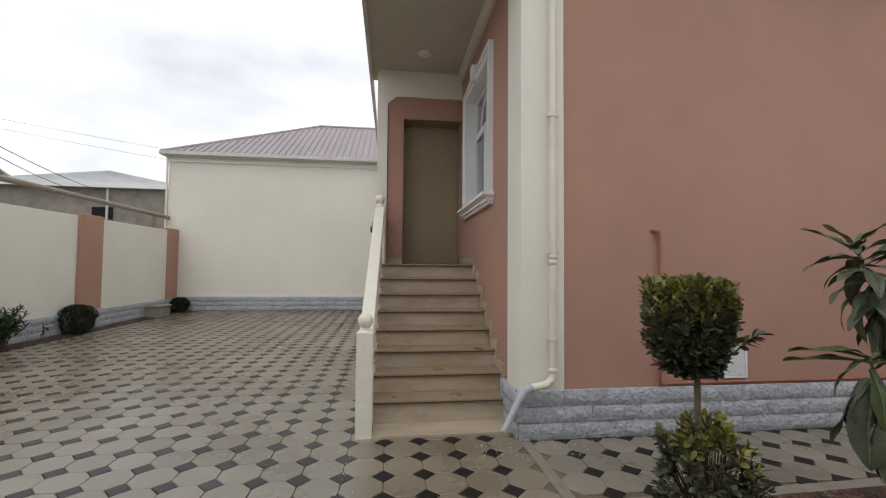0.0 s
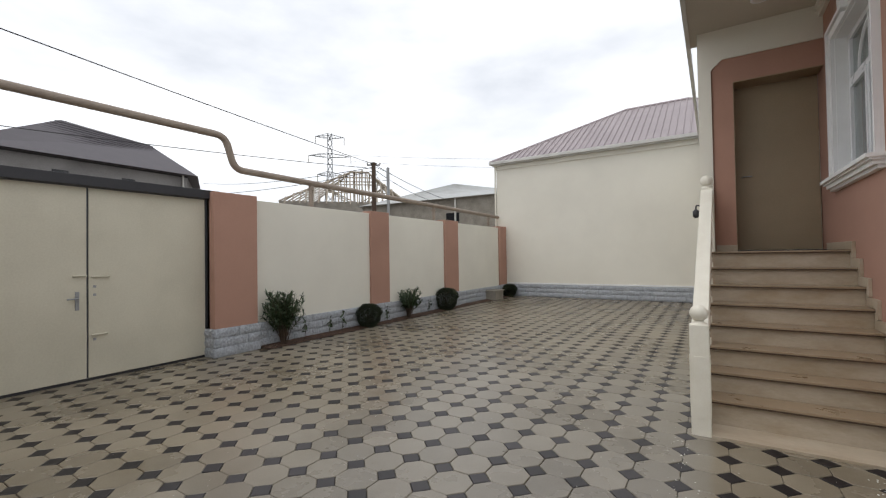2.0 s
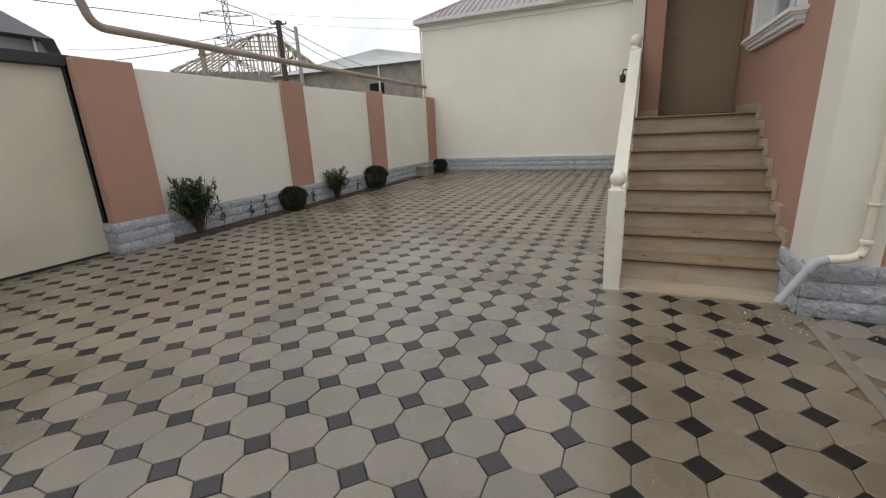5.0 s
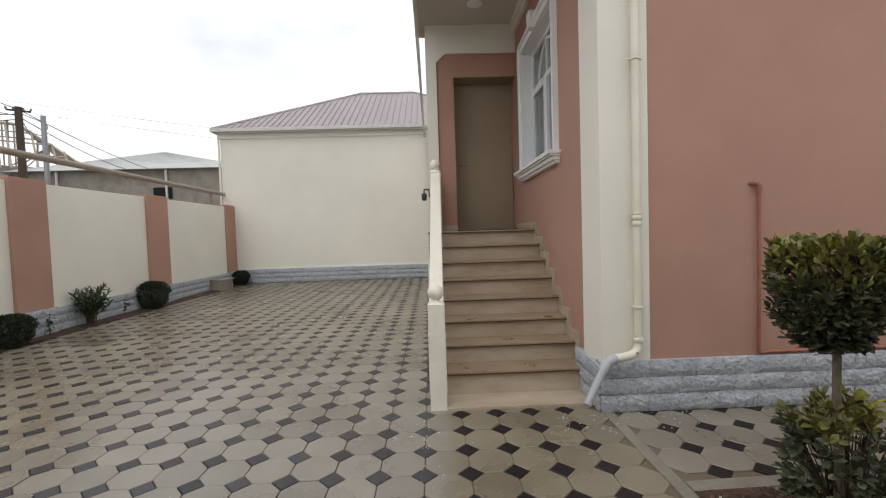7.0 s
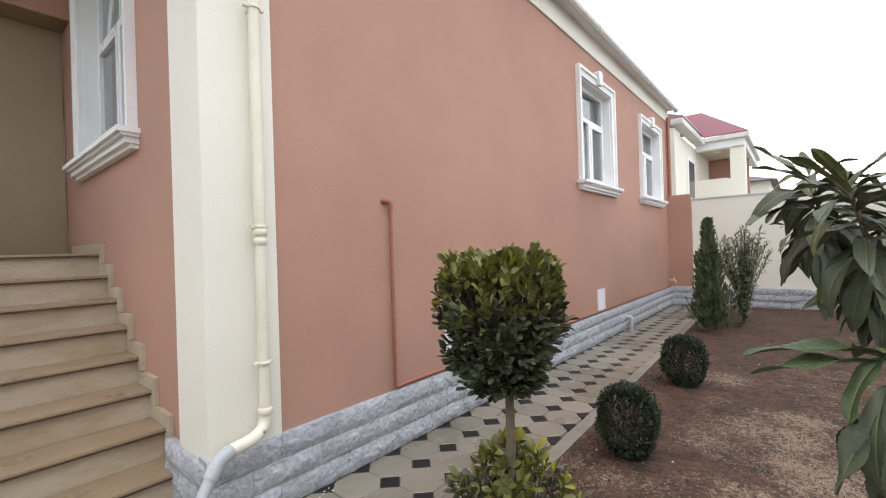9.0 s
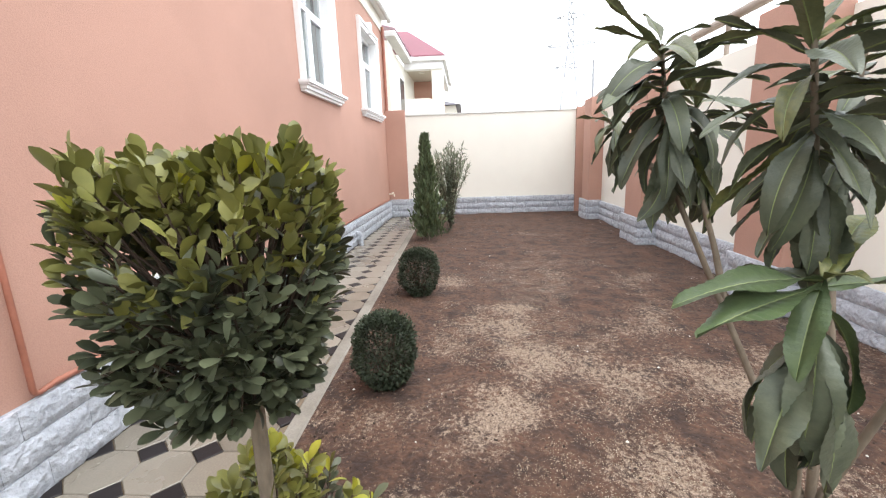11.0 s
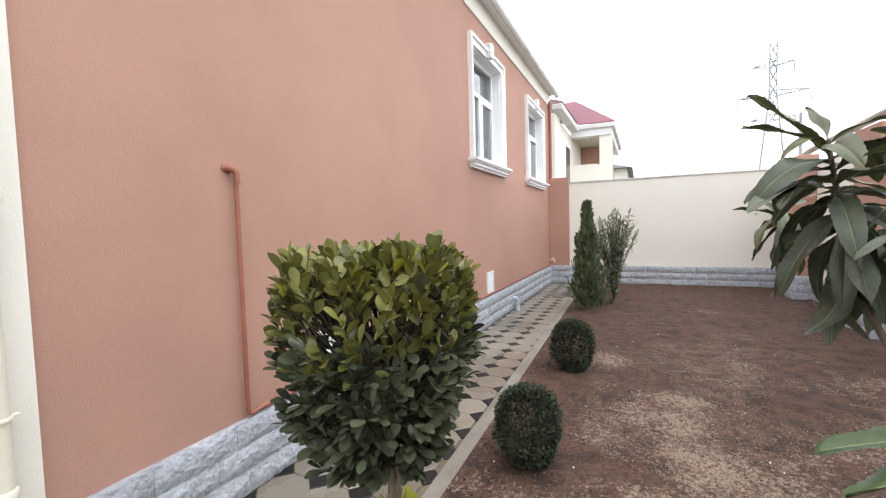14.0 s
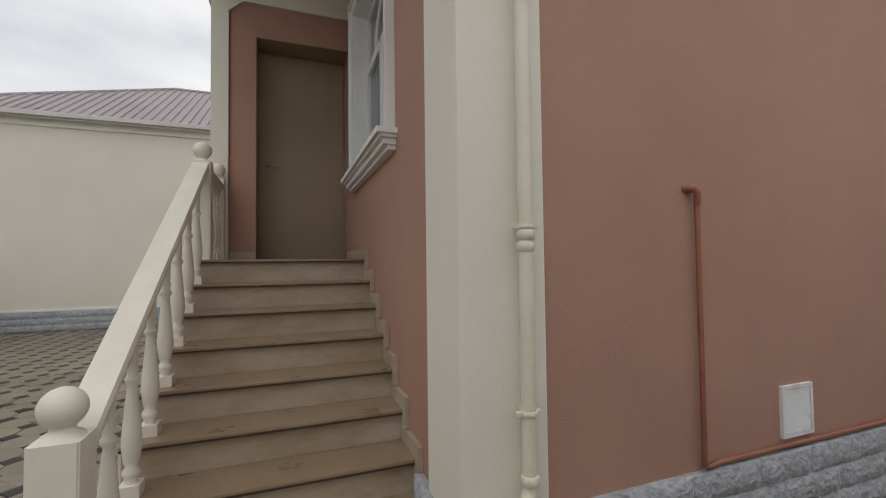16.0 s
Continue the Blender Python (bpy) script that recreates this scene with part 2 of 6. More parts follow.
SALMON_PIPE = material("terracotta_painted_pipe", (0.33, 0.125, 0.078), 0.5, dark=(0.24, 0.09, 0.055), big=5, fine=60, bump=0.1)
RAIL = material("cream_cast_concrete", (0.80, 0.77, 0.67), 0.65, dark=(0.72, 0.68, 0.58), big=3, fine=90, bump=0.2)
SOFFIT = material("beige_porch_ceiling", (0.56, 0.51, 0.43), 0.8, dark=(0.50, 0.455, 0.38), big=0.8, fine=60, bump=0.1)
PLASTIC = material("white_upvc", (0.80, 0.81, 0.82), 0.3, dark=(0.74, 0.75, 0.76), big=3, fine=40, bump=0.02)
CURTAIN = material("pale_curtain", (0.50, 0.53, 0.50), 0.9, fine=20, stretch=(6, 6, 0.4))
# the dimness of the rooms is put into this wall colour
ROOM = material("dimmed_room_wall", (0.28, 0.27, 0.25), 0.9, fine=20)
GUTTER = material("pale_grey_gutter", (0.62, 0.61, 0.58), 0.45, dark=(0.52, 0.51, 0.48), big=3, fine=50, bump=0.05)
ROOFDARK = material("dark_grey_roof_tile", (0.085, 0.075, 0.085), 0.6, dark=(0.06, 0.052, 0.06), big=2, fine=20, bump=0.2)
ROOFRED = material("maroon_metal_roof", (0.23, 0.075, 0.095), 0.5, dark=(0.19, 0.06, 0.075), big=1, fine=20, bump=0.1)
ROOFWHITE = material("galvanised_roof_sheet", (0.55, 0.56, 0.55), 0.5, metal=0.2, dark=(0.46, 0.46, 0.44), big=1, fine=20, bump=0.1)
BLOCK = material("grey_limestone_block", (0.30, 0.275, 0.235), 0.9, dark=(0.20, 0.18, 0.15), big=2.0, fine=30, bump=0.6, grain=0.4)
GREYWALL = material("weathered_grey_render", (0.26, 0.25, 0.245), 0.9, dark=(0.18, 0.17, 0.17), big=0.8, fine=30, bump=0.5, grain=0.3)
TIMBER = material("raw_roof_timber", (0.40, 0.35, 0.28), 0.8, dark=(0.26, 0.22, 0.17), big=5, fine=40, bump=0.4)
STEEL = material("galvanised_lattice_steel", (0.33, 0.34, 0.35), 0.5, metal=0.4, fine=20)
WIRE = material("black_cable", (0.04, 0.04, 0.045), 0.6, fine=20)
NOSING_SHADOW = material("tread_shadow_line", (0.075, 0.045, 0.028), 0.8, dark=(0.04, 0.024, 0.015), big=5, fine=60, stretch=(1.5, 1, 1))
DUSK = material("dark_window_opening", (0.015, 0.016, 0.018), 0.25, fine=10)
LAMP = material("frosted_lamp_cover", (0.80, 0.78, 0.72), 0.4, fine=30)
FLECK = material("white_paint_fleck", (0.70, 0.68, 0.62), 0.8, fine=60)
STRAW = material("dry_straw_chip", (0.38, 0.315, 0.24), 0.9, dark=(0.22, 0.17, 0.12), big=20, fine=60, island=0.4)
CLOD = material("soil_clod", (0.115, 0.070, 0.047), 0.95, dark=(0.05, 0.028, 0.018), big=10, fine=80, bump=0.8, island=0.7)
SACK = material("brown_sand_heap", (0.15, 0.095, 0.055), 0.95, dark=(0.09, 0.055, 0.03), big=6, fine=120, bump=0.8)


def glass_material():
    m = bpy.data.materials.new("clear_window_glass")
    m.use_nodes = True
    b = m.node_tree.nodes["Principled BSDF"]
    b.inputs["Base Color"].default_value = (0.86, 0.92, 0.90, 1)
    b.inputs["Roughness"].default_value = 0.02
    b.inputs["Transmission Weight"].default_value = 1.0
    b.inputs["IOR"].default_value = 1.45
    return m


GLASS = glass_material()

# ---- helpers ----


def box(bm, x0, x1, y0, y1, z0, z1):
    vs = [bm.verts.new(c) for c in ((x0, y0, z0), (x1, y0, z0), (x1, y1, z0), (x0, y1, z0), (x0, y0, z1), (x1, y0, z1), (x1, y1, z1), (x0, y1, z1))]
    for f in ((3, 2, 1, 0), (4, 5, 6, 7), (0, 1, 5, 4), (1, 2, 6, 5), (2, 3, 7, 6), (3, 0, 4, 7)):
        bm.faces.new([vs[i] for i in f])
    return bm


def boxes(*bs):
    bm = bmesh.new()
    for b in bs:
        box(bm, *b)
    return bm


def part(name, bm, mat, parent=None, label="", smooth=False, bevel=0.0):
    """Links a bmesh as one mesh object, under a thing or a part."""
    if bevel:
        bmesh.ops.bevel(bm, geom=list(bm.edges), offset=bevel, segments=2, affect="EDGES", profile=0.6)
    me = bpy.data.meshes.new(name)
    bm.to_mesh(me)
    bm.free()
    me.materials.append(mat)
    if smooth:
        me.polygons.foreach_set("use_smooth", [True] * len(me.polygons))
    ob = new(name, me)
    if parent:
        ob.parent = parent
    if label:
        tagged(ob, label)
    return ob


def thing(name, label, category, at=(0, 0, 0), group="", kind=""):
    ob = new(name)
    ob.location = at
    ob.empty_display_size = 0.1
    return tagged(ob, label, category, group, kind)


def structure(name, bm, mat, label="", category="wall", bevel=0.0):
    return tagged(part(name, bm, mat, None, "", False, bevel), label, category, "", "structure")


def lathe(bm, profile, x, y, z, seg=16):
    """Turns a profile of (radius, height) pairs about the upright axis at x, y."""
    rings = []
    for r, h in profile:
        rings.append([bm.verts.new((x + r * math.cos(2 * math.pi * i / seg), y + r * math.sin(2 * math.pi * i / seg), z + h)) for i in range(seg)])
    for a, b in zip(rings, rings[1:]):
        for i in range(seg):
            bm.faces.new((a[i], a[(i + 1) % seg], b[(i + 1) % seg], b[i]))
    bm.faces.new([bm.verts.new(v.co) for v in rings[0]][::-1])
    bm.faces.new([bm.verts.new(v.co) for v in rings[-1]])
    return bm


def tube(bm, pts, radii, seg=10):
    """A round tube along points; radii: one number, or one for each point."""
    pts = [Vector(p) for p in pts]
    if not isinstance(radii, (list, tuple)):
        radii = [radii] * len(pts)
    ref = Vector((0.0, 0.0, 1.0))
    rings = []
    for i, p in enumerate(pts):
        d = (pts[min(i + 1, len(pts) - 1)] - pts[max(i - 1, 0)]).normalized()
        if abs(d.dot(ref)) > 0.95:
            ref = Vector((1.0, 0.0, 0.0)) if abs(d.x) < 0.9 else Vector((0.0, 1.0, 0.0))
        u = d.cross(ref).normalized()
        ref = u.cross(d).normalized()
        rings.append([bm.verts.new(p + (u * math.cos(2 * math.pi * k / seg) + ref * math.sin(2 * math.pi * k / seg)) * radii[i]) for k in range(seg)])
    for a, b in zip(rings, rings[1:]):
        for k in range(seg):
            bm.faces.new((a[k], a[(k + 1) % seg], b[(k + 1) % seg], b[k]))
    bm.faces.new([bm.verts.new(v.co) for v in rings[0]][::-1])
    bm.faces.new([bm.verts.new(v.co) for v in rings[-1]])
    return bm


def rounded(pts, r, n=5):
    """The points of a polyline with its corners rounded by r."""
    pts = [Vector(p) for p in pts]
    out = [pts[0]]
    for a, b, c in zip(pts, pts[1:], pts[2:]):
        p, q = b + (a - b).normalized() * r, b + (c - b).normalized() * r
        for k in range(n + 1):
            s = k / n
            out.append(p * (1 - s) ** 2 + b * 2 * s * (1 - s) + q * s * s)
    return out + [pts[-1]]


def prism(bm, outline, lift):
    """A flat outline of points pushed along the vector lift into a solid."""
    lift = Vector(lift)
    a = [bm.verts.new(p) for p in outline]
    b = [bm.verts.new(Vector(p) + lift) for p in outline]
    n = len(a)
    bm.faces.new(a[::-1])
    bm.faces.new(b)
    for i in range(n):
        bm.faces.new((a[i], a[(i + 1) % n], b[(i + 1) % n], b[i]))
    bmesh.ops.recalc_face_normals(bm, faces=bm.faces)
    return bm


def shared(name, me, parent, m, label=""):
    """A piece on shared mesh data."""
    ob = new(name, me)
    ob.parent = parent
    ob.matrix_basis = m
    return ob


def mesh_of(name, bm, mat, smooth=False):
    me = bpy.data.meshes.new(name)
    bm.to_mesh(me)
    bm.free()
    me.materials.append(mat)
    if smooth:
        me.polygons.foreach_set("use_smooth", [True] * len(me.polygons))
    return me


# ---- ground ----
P = 0.274                                   # paver pitch
KERB_Y = lambda x: 2.82 + 0.028 * x         # path side of the garden kerb

structure("ground", boxes((-900, 900, -900, 900, -0.30, -0.05)), KERB, "dusty open ground outside the walled yard", "ground")
pavement = structure("pavement", boxes((-6.10, 1.50, -0.80, 14.1, -0.05, -0.012)), GROUT, "yard paved with pale octagons and black squares, damp", "pavement")
garden_path = structure("garden_path", boxes((1.50, 11.4, 2.82, 3.84, -0.05, -0.012)), GROUT, "narrow octagon-paved path along the salmon house wall", "path")
structure("kerb_1", boxes((1.475, 1.555, -0.8, 3.79, -0.05, 0.006)), KERB, "flush concrete kerb strip between yard and garden", "kerb", 0.004)
bm = bmesh.new()
rows = []
for k in range(197):
    x = 1.555 + 0.05 * k
    y, worn = KERB_Y(x), 0.022 * noise.noise((x * 3.1, 4.0, 0)) + 0.014 * noise.noise((x * 11, 1.0, 0))
    z = 0.012 + 0.006 * noise.noise((x * 4.0, 9.0, 0))
    rows.append([bm.verts.new(c) for c in ((x, y, -0.05), (x, y, z - 0.006), (x, y - 0.008, z), (x, y - 0.085 + worn, z + 0.004), (x, y - 0.11 + worn, z - 0.012), (x, y - 0.13 + worn, -0.05))])
for a, b in zip(rows, rows[1:]):
    for k in range(5):
        bm.faces.new((a[k], b[k], b[k + 1], a[k + 1]))
bm.faces.new(rows[0])
bm.faces.new(rows[-1][::-1])
bmesh.ops.recalc_face_normals(bm, faces=bm.faces)
structure("kerb_2", bm, KERB, "low concrete kerb edging the garden soil", "kerb")

# garden soil: one uneven sheet
bm = bmesh.new()
NX, NY = 150, 60
grid = []
for i in range(NX + 1):
    row = []
    x = 1.55 + 9.75 * i / NX
    top_y = KERB_Y(x) - 0.10
    for j in range(NY + 1):
        y = -0.78 + (top_y + 0.78) * j / NY
        h = 0.022 * noise.noise((x * 1.3, y * 1.3, 0)) + 0.012 * noise.noise((x * 6, y * 6, 3)) + 0.008 * noise.noise((x * 17, y * 17, 5))
        edge = min(1.0, (NY - j) / 5)
        row.append(bm.verts.new((x, y, 0.012 + h * edge + 0.018 * edge)))
    grid.append(row)
for i in range(NX):
    for j in range(NY):
        bm.faces.new((grid[i][j], grid[i + 1][j], grid[i + 1][j + 1], grid[i][j + 1]))
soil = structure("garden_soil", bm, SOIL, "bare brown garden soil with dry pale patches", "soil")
soil.data.polygons.foreach_set("use_smooth", [True] * len(soil.data.polygons))

bm = bmesh.new()
for i in range(60):
    y0, y1 = 4.25 + 9.6 * i / 60, 4.25 + 9.6 * (i + 1) / 60
    w = [-5.66 + 0.05 * noise.noise((y * 1.7, 2, 0)) for y in (y0, y1)]
    bm.faces.new([bm.verts.new(c) for c in ((-5.99, y0, 0.03), (w[0], y0, 0.006), (w[1], y1, 0.006), (-5.99, y1, 0.03))])
bmesh.ops.remove_doubles(bm, verts=bm.verts, dist=0.001)
structure("planting_strip", bm, SOIL, "thin strip of earth along the fence foot", "soil")

# ---- house ----
SY, PY, WX = 3.82, 3.79, 1.512            # south wall, corner pier, stair wall
EAVE = 4.40


def wall_with_holes(name, axis, at, thick, lo, hi, z0, z1, holes, mat, label):
    """A wall along x or y with rectangular holes (lo, hi, z0, z1); its outer face lies at `at`."""
    bs = []
    cuts = sorted(holes)
    edge = lo
    for a, b, c, d in cuts:
        bs += [(edge, a, z0, z1), (a, b, z0, c), (a, b, d, z1)]
        edge = b
    bs.append((edge, hi, z0, z1))
    bm = bmesh.new()
    for a, b, c, d in bs:
        if axis == "x":
            box(bm, a, b, at, at + thick, c, d)
        else:
            box(bm, at, at + thick, a, b, c, d)
    return structure(name, bm, mat, label)


W1, W2, W3 = (6.32, 7.52, 2.26, 3.70), (9.20, 10.52, 2.26, 3.68), (4.99, 6.39, 2.225, 3.80)
wall_with_holes("wall_south", "x", SY, 0.22, WX, 11.4, 0.0, EAVE + 0.06, [W1, W2], SALMON, "long salmon stuccoed side wall of the house")
wall_with_holes("wall_west", "y", WX, 0.22, SY + 0.22, 7.3, 0.0, 4.5, [W3], SALMON, "salmon stuccoed wall beside the marble stairs")
structure("corner_pier", boxes((1.482, 1.86, PY, 4.19, 0.30, EAVE + 0.06)), CREAM, "cream stuccoed corner pier of the house", "pier", 0.008)
structure("cornice_band", boxes((1.86, 11.42, SY - 0.02, SY, 4.12, EAVE)), CREAM, "plain cream band under the eaves", "cornice")
structure("soffit", boxes((1.3, 11.5, 3.68, SY, EAVE, EAVE + 0.03)), WHITE, "white boarded underside of the eaves", "soffit")
bm = bmesh.new()
prism(bm, [(1.2, 3.66, EAVE + 0.05), (11.5, 3.66, EAVE + 0.05), (11.5, 8.6, 6.3), (1.2, 8.6, 6.3)], (0, 0, 0.05))
prism(bm, [(1.2, 14.0, EAVE + 0.04), (11.5, 14.0, EAVE + 0.04), (11.5, 8.6, 6.3), (1.2, 8.6, 6.3)], (0, 0, 0.05))
structure("roof", bm, ROOFMAUVE, "mauve metal roof over the house", "roof")
structure("wall_back_east", boxes((11.2, 11.4, SY + 0.22, 13.9, 0, EAVE)), CREAM, "plain cream end wall of the house")
structure("wall_back_north", boxes((0.19, 11.4, 13.8, 14.0, 0, EAVE)), CREAM, "plain cream back wall of the house")
structure("room_wall", boxes((1.72, 11.2, 6.4, 6.5, 0, EAVE), (3.2, 3.3, 4.06, 6.4, 0, EAVE), (1.72, 11.2, 4.06, 6.4, 1.38, 1.44), (1.72, 11.2, 4.06, 6.4, EAVE - 0.1, EAVE - 0.04)), ROOM, "added inner walls and floor, toned dark for dim windows")

# gutter along the south eave
gut = thing("gutter", "pale half-round gutter along the house eaves", "gutter", (0, 0, 0))
bm = bmesh.new()
prof = [(3.68, 4.43), (3.615, 4.435), (3.60, 4.41), (3.61, 4.375), (3.64, 4.35), (3.675, 4.355), (3.68, 4.37)]
prism(bm, [(1.2, y, z) for y, z in prof], (10.28, 0, 0))
part("channel", bm, GUTTER, gut)
for x in (3.9, 6.6, 9.3):
    part("bracket", boxes((x, x + 0.03, 3.597, 3.69, 4.345, 4.442)), GUTTER, gut)
part("end_cap", boxes((11.48, 11.50, 3.597, 3.69, 4.34, 4.445)), GUTTER, gut)

# ---- porch and stairs ----
LZ = 1.44
BASE_Z, RISE, RUN, FIRST = 0.224, 0.1737, 0.24, 4.19
structure("wall_porch", boxes((0.36, 0.595, 6.93, 7.28, LZ, 4.30), (0.595, WX, 6.93, 7.28, 3.71, 4.30), (0.19, 0.36, 6.95, 7.2, 0, 4.30)), SALMON, "salmon wall round the recessed entrance door")
bm = bmesh.new()
prism(bm, [(0.19, 6.90, 0.0), (0.345, 6.90, 0.0), (0.345, 6.90, 3.92), (0.475, 6.90, 4.04), (WX, 6.90, 4.04), (WX, 6.90, 4.45), (0.19, 6.90, 4.45)], (0, 0.05, 0))
structure("porch_frame", bm, CREAM, "cream column and beam framing the entrance", "column")
structure("wall_porch_west", boxes((0.19, 0.36, 7.2, 13.8, 0, EAVE)), CREAM, "cream side wall of the house beyond the porch")
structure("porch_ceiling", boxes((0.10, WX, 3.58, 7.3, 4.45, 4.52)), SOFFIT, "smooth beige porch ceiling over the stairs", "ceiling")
structure("porch_fascia", boxes((0.05, 0.10, 3.52, 14.0, 4.42, 4.56)), GUTTER, "pale edge trim of the porch roof", "trim")
structure("porch_cove", boxes((WX - 0.07, WX, 4.19, 6.90, 4.37, 4.45), (WX - 0.04, WX, 4.19, 6.90, 4.30, 4.37)), CREAM, "cream moulding under the porch ceiling", "moulding")

lamp = thing("ceiling_light", "round white lamp set into the porch ceiling", "lamp", (0.86, 6.32, 4.45))
bm = bmesh.new()
lathe(bm, [(0.10, 0.0), (0.10, -0.012), (0.085, -0.02), (0.075, -0.014)], 0, 0, 0, 24)
part("rim", bm, PLASTIC, lamp, smooth=True)
bm = bmesh.new()
lathe(bm, [(0.075, -0.012), (0.06, -0.022), (0.02, -0.028)], 0, 0, 0, 24)
part("cover", bm, LAMP, lamp, smooth=True)

door = thing("door_1", "plain flush olive-tan entrance door, closed, in a deep recess", "door", (1.05, 7.24, LZ), kind="structure")
part("leaf", boxes((-0.44, 0.45, 0.0, 0.04, 0.015, 2.25)), TAN, door, bevel=0.004)
part("frame", boxes((-0.455, -0.44, -0.02, 0.04, 0, 2.26), (-0.44, 0.45, -0.02, 0.04, 2.25, 2.26)), TAN, door)
part("lining", boxes((-0.461, -0.456, -0.312, 0.0, 0.0, 2.262), (-0.456, 0.45, -0.312, -0.02, 2.262, 2.272)), TAN, door)
part("threshold", boxes((-0.455, 0.45, -0.30, -0.02, 0.0, 0.012)), BLACK, door)
bm = bmesh.new()
tube(bm, rounded([(-0.37, 0.0, 1.02), (-0.37, -0.05, 1.02), (-0.26, -0.05, 1.02)], 0.02), 0.008, 8)
part("handle", bm, STEEL, door, "dull metal lever handle", True)

stairs = thing("stairs", "flight of eight beige marble steps up to the porch", "stairs", (0, 0, 0), kind="structure")
bm = bmesh.new()
for k in range(8):
    y0 = FIRST + 0.03 + RUN * k
    box(bm, 0.17, WX, y0, 6.93, (0 if k == 0 else BASE_Z + RISE * (k - 1) - 0.03), BASE_Z + RISE * k - 0.03)
part("core", bm, KERB, stairs)
for k in range(8):
    z = BASE_Z + RISE * k
    y0 = FIRST + RUN * k
    y1 = y0 + RUN + 0.03 if k < 7 else 6.93
    part("tread", boxes((0.155, WX, y0, y1, z - 0.028, z)), TREAD, stairs, bevel=0.006)
    zb = 0.02 if k == 0 else z - RISE
    part("riser", boxes((0.16, WX, y0 + 0.028, y0 + 0.045, zb, z - 0.028)), MARBLE, stairs)
    # shadow line under each tread edge, painted as a thin dark strip
    part("nosing_shadow", boxes((0.157, WX, y0 - 0.0022, y0 + 0.004, z - 0.0278, z - 0.0165)), NOSING_SHADOW, stairs, "dark strip painting the shadow line under the tread edge")
    if k < 7:
        bm = bmesh.new()
        a, b = y0 - 0.012, y0 + RUN
        prism(bm, [(WX - 0.026, a, z + 0.003), (WX - 0.026, b + 0.012, z + 0.003), (WX - 0.026, b + 0.012, z + RISE - 0.03), (WX - 0.026, b - 0.014, z + RISE - 0.03), (WX - 0.026, b - 0.014, z + 0.085), (WX - 0.026, a, z + 0.085)], (0.027, 0, 0))
        part("skirting", bm, MARBLE, stairs)
    part("skirting", boxes((WX - 0.0265, WX - 0.0005, y0 - 0.075, y0 - 0.0145, max(0.03, z - RISE + 0.09), z + 0.085)), MARBLE, stairs, bevel=0.002)
part("skirting", boxes((WX - 0.026, WX + 0.001, 5.86, 6.93, LZ + 0.003, LZ + 0.085)), MARBLE, stairs, bevel=0.003)
part("skirting", boxes((0.36, 0.595, 6.905, 6.93, LZ, LZ + 0.085)), MARBLE, stairs, bevel=0.003)
part("foot_slab", boxes((0.28, 1.46, 3.93, FIRST + 0.03, -0.01, 0.022)), MARBLE, stairs, bevel=0.004)
part("side_wall", boxes((0.145, 0.17, FIRST + 0.04, 6.93, 0.0, 0.19), *[(0.145, 0.17, FIRST + 0.04 + RUN * k, 6.93, BASE_Z + RISE * (k - 1) - 0.034, BASE_Z + RISE * k - 0.034) for k in range(1, 8)]), CREAM, stairs)

# balustrade
rail = thing("balustrade", "cream cast-concrete balustrade with ball-topped newels", "balustrade", (0, 0, 0))


def newel(x, y, z, h, w, chamfered):
    bm = bmesh.new()
    a = w / 2
    box(bm, x - a, x + a, y - a, y + a, z, z + h)
    bmesh.ops.bevel(bm, geom=[e for e in bm.edges if abs(e.verts[0].co.z - e.verts[1].co.z) > 0.1], offset=0.006, segments=2, affect="EDGES")
    post = part("newel", bm, RAIL, rail)
    if chamfered:
        b2 = bmesh.new()
        for sx, sy in ((1, 0), (-1, 0), (0, 1), (0, -1)):
            box(b2, x + sx * a - (0.004 if sx else a * 0.6), x + sx * a + (0.004 if sx else a * 0.6), y + sy * a - (0.004 if sy else a * 0.6), y + sy * a + (0.004 if sy else a * 0.6), z + h * 0.16, z + h * 0.72)
        part("panel", b2, RAIL, post)
    b3 = bmesh.new()
    prof = [(a * 0.92, h), (a * 0.80, h + 0.012), (a * 0.52, h + 0.022), (a * 0.5, h + 0.035)]
    for i in range(0, 13):
        t = -1.15 + (math.pi / 2 + 1.15) * i / 12
        prof.append((max(0.002, 0.066 * math.cos(t)), h + 0.092 + 0.066 * math.sin(t)))
    lathe(b3, prof, x, y, z, 24)
    part("ball", b3, RAIL, post, smooth=True)


def rail_x(y):
    return 0.212 + 0.029 * (y - 4.0)


newel(0.212, 4.01, 0.0, 0.86, 0.135, True)
newel(0.27, 6.01, LZ, 0.755, 0.135, False)
newel(0.27, 6.80, LZ, 0.77, 0.12, False)


def handrail(p, q):
    p, q = Vector(p), Vector(q)
    side = (q - p).cross(Vector((0, 0, 1))).normalized()
    up = side.cross(q - p).normalized()
    prof = [(-0.062, 0.03), (-0.055, 0.05), (0.055, 0.05), (0.062, 0.03), (0.05, 0.012), (0.05, -0.01), (0.034, -0.026), (0.034, -0.05), (-0.034, -0.05), (-0.034, -0.026), (-0.05, -0.01), (-0.05, 0.012)]
    bm = bmesh.new()
    prism(bm, [p + side * a + up * b for a, b in prof], q - p)
    part("handrail", bm, RAIL, rail)


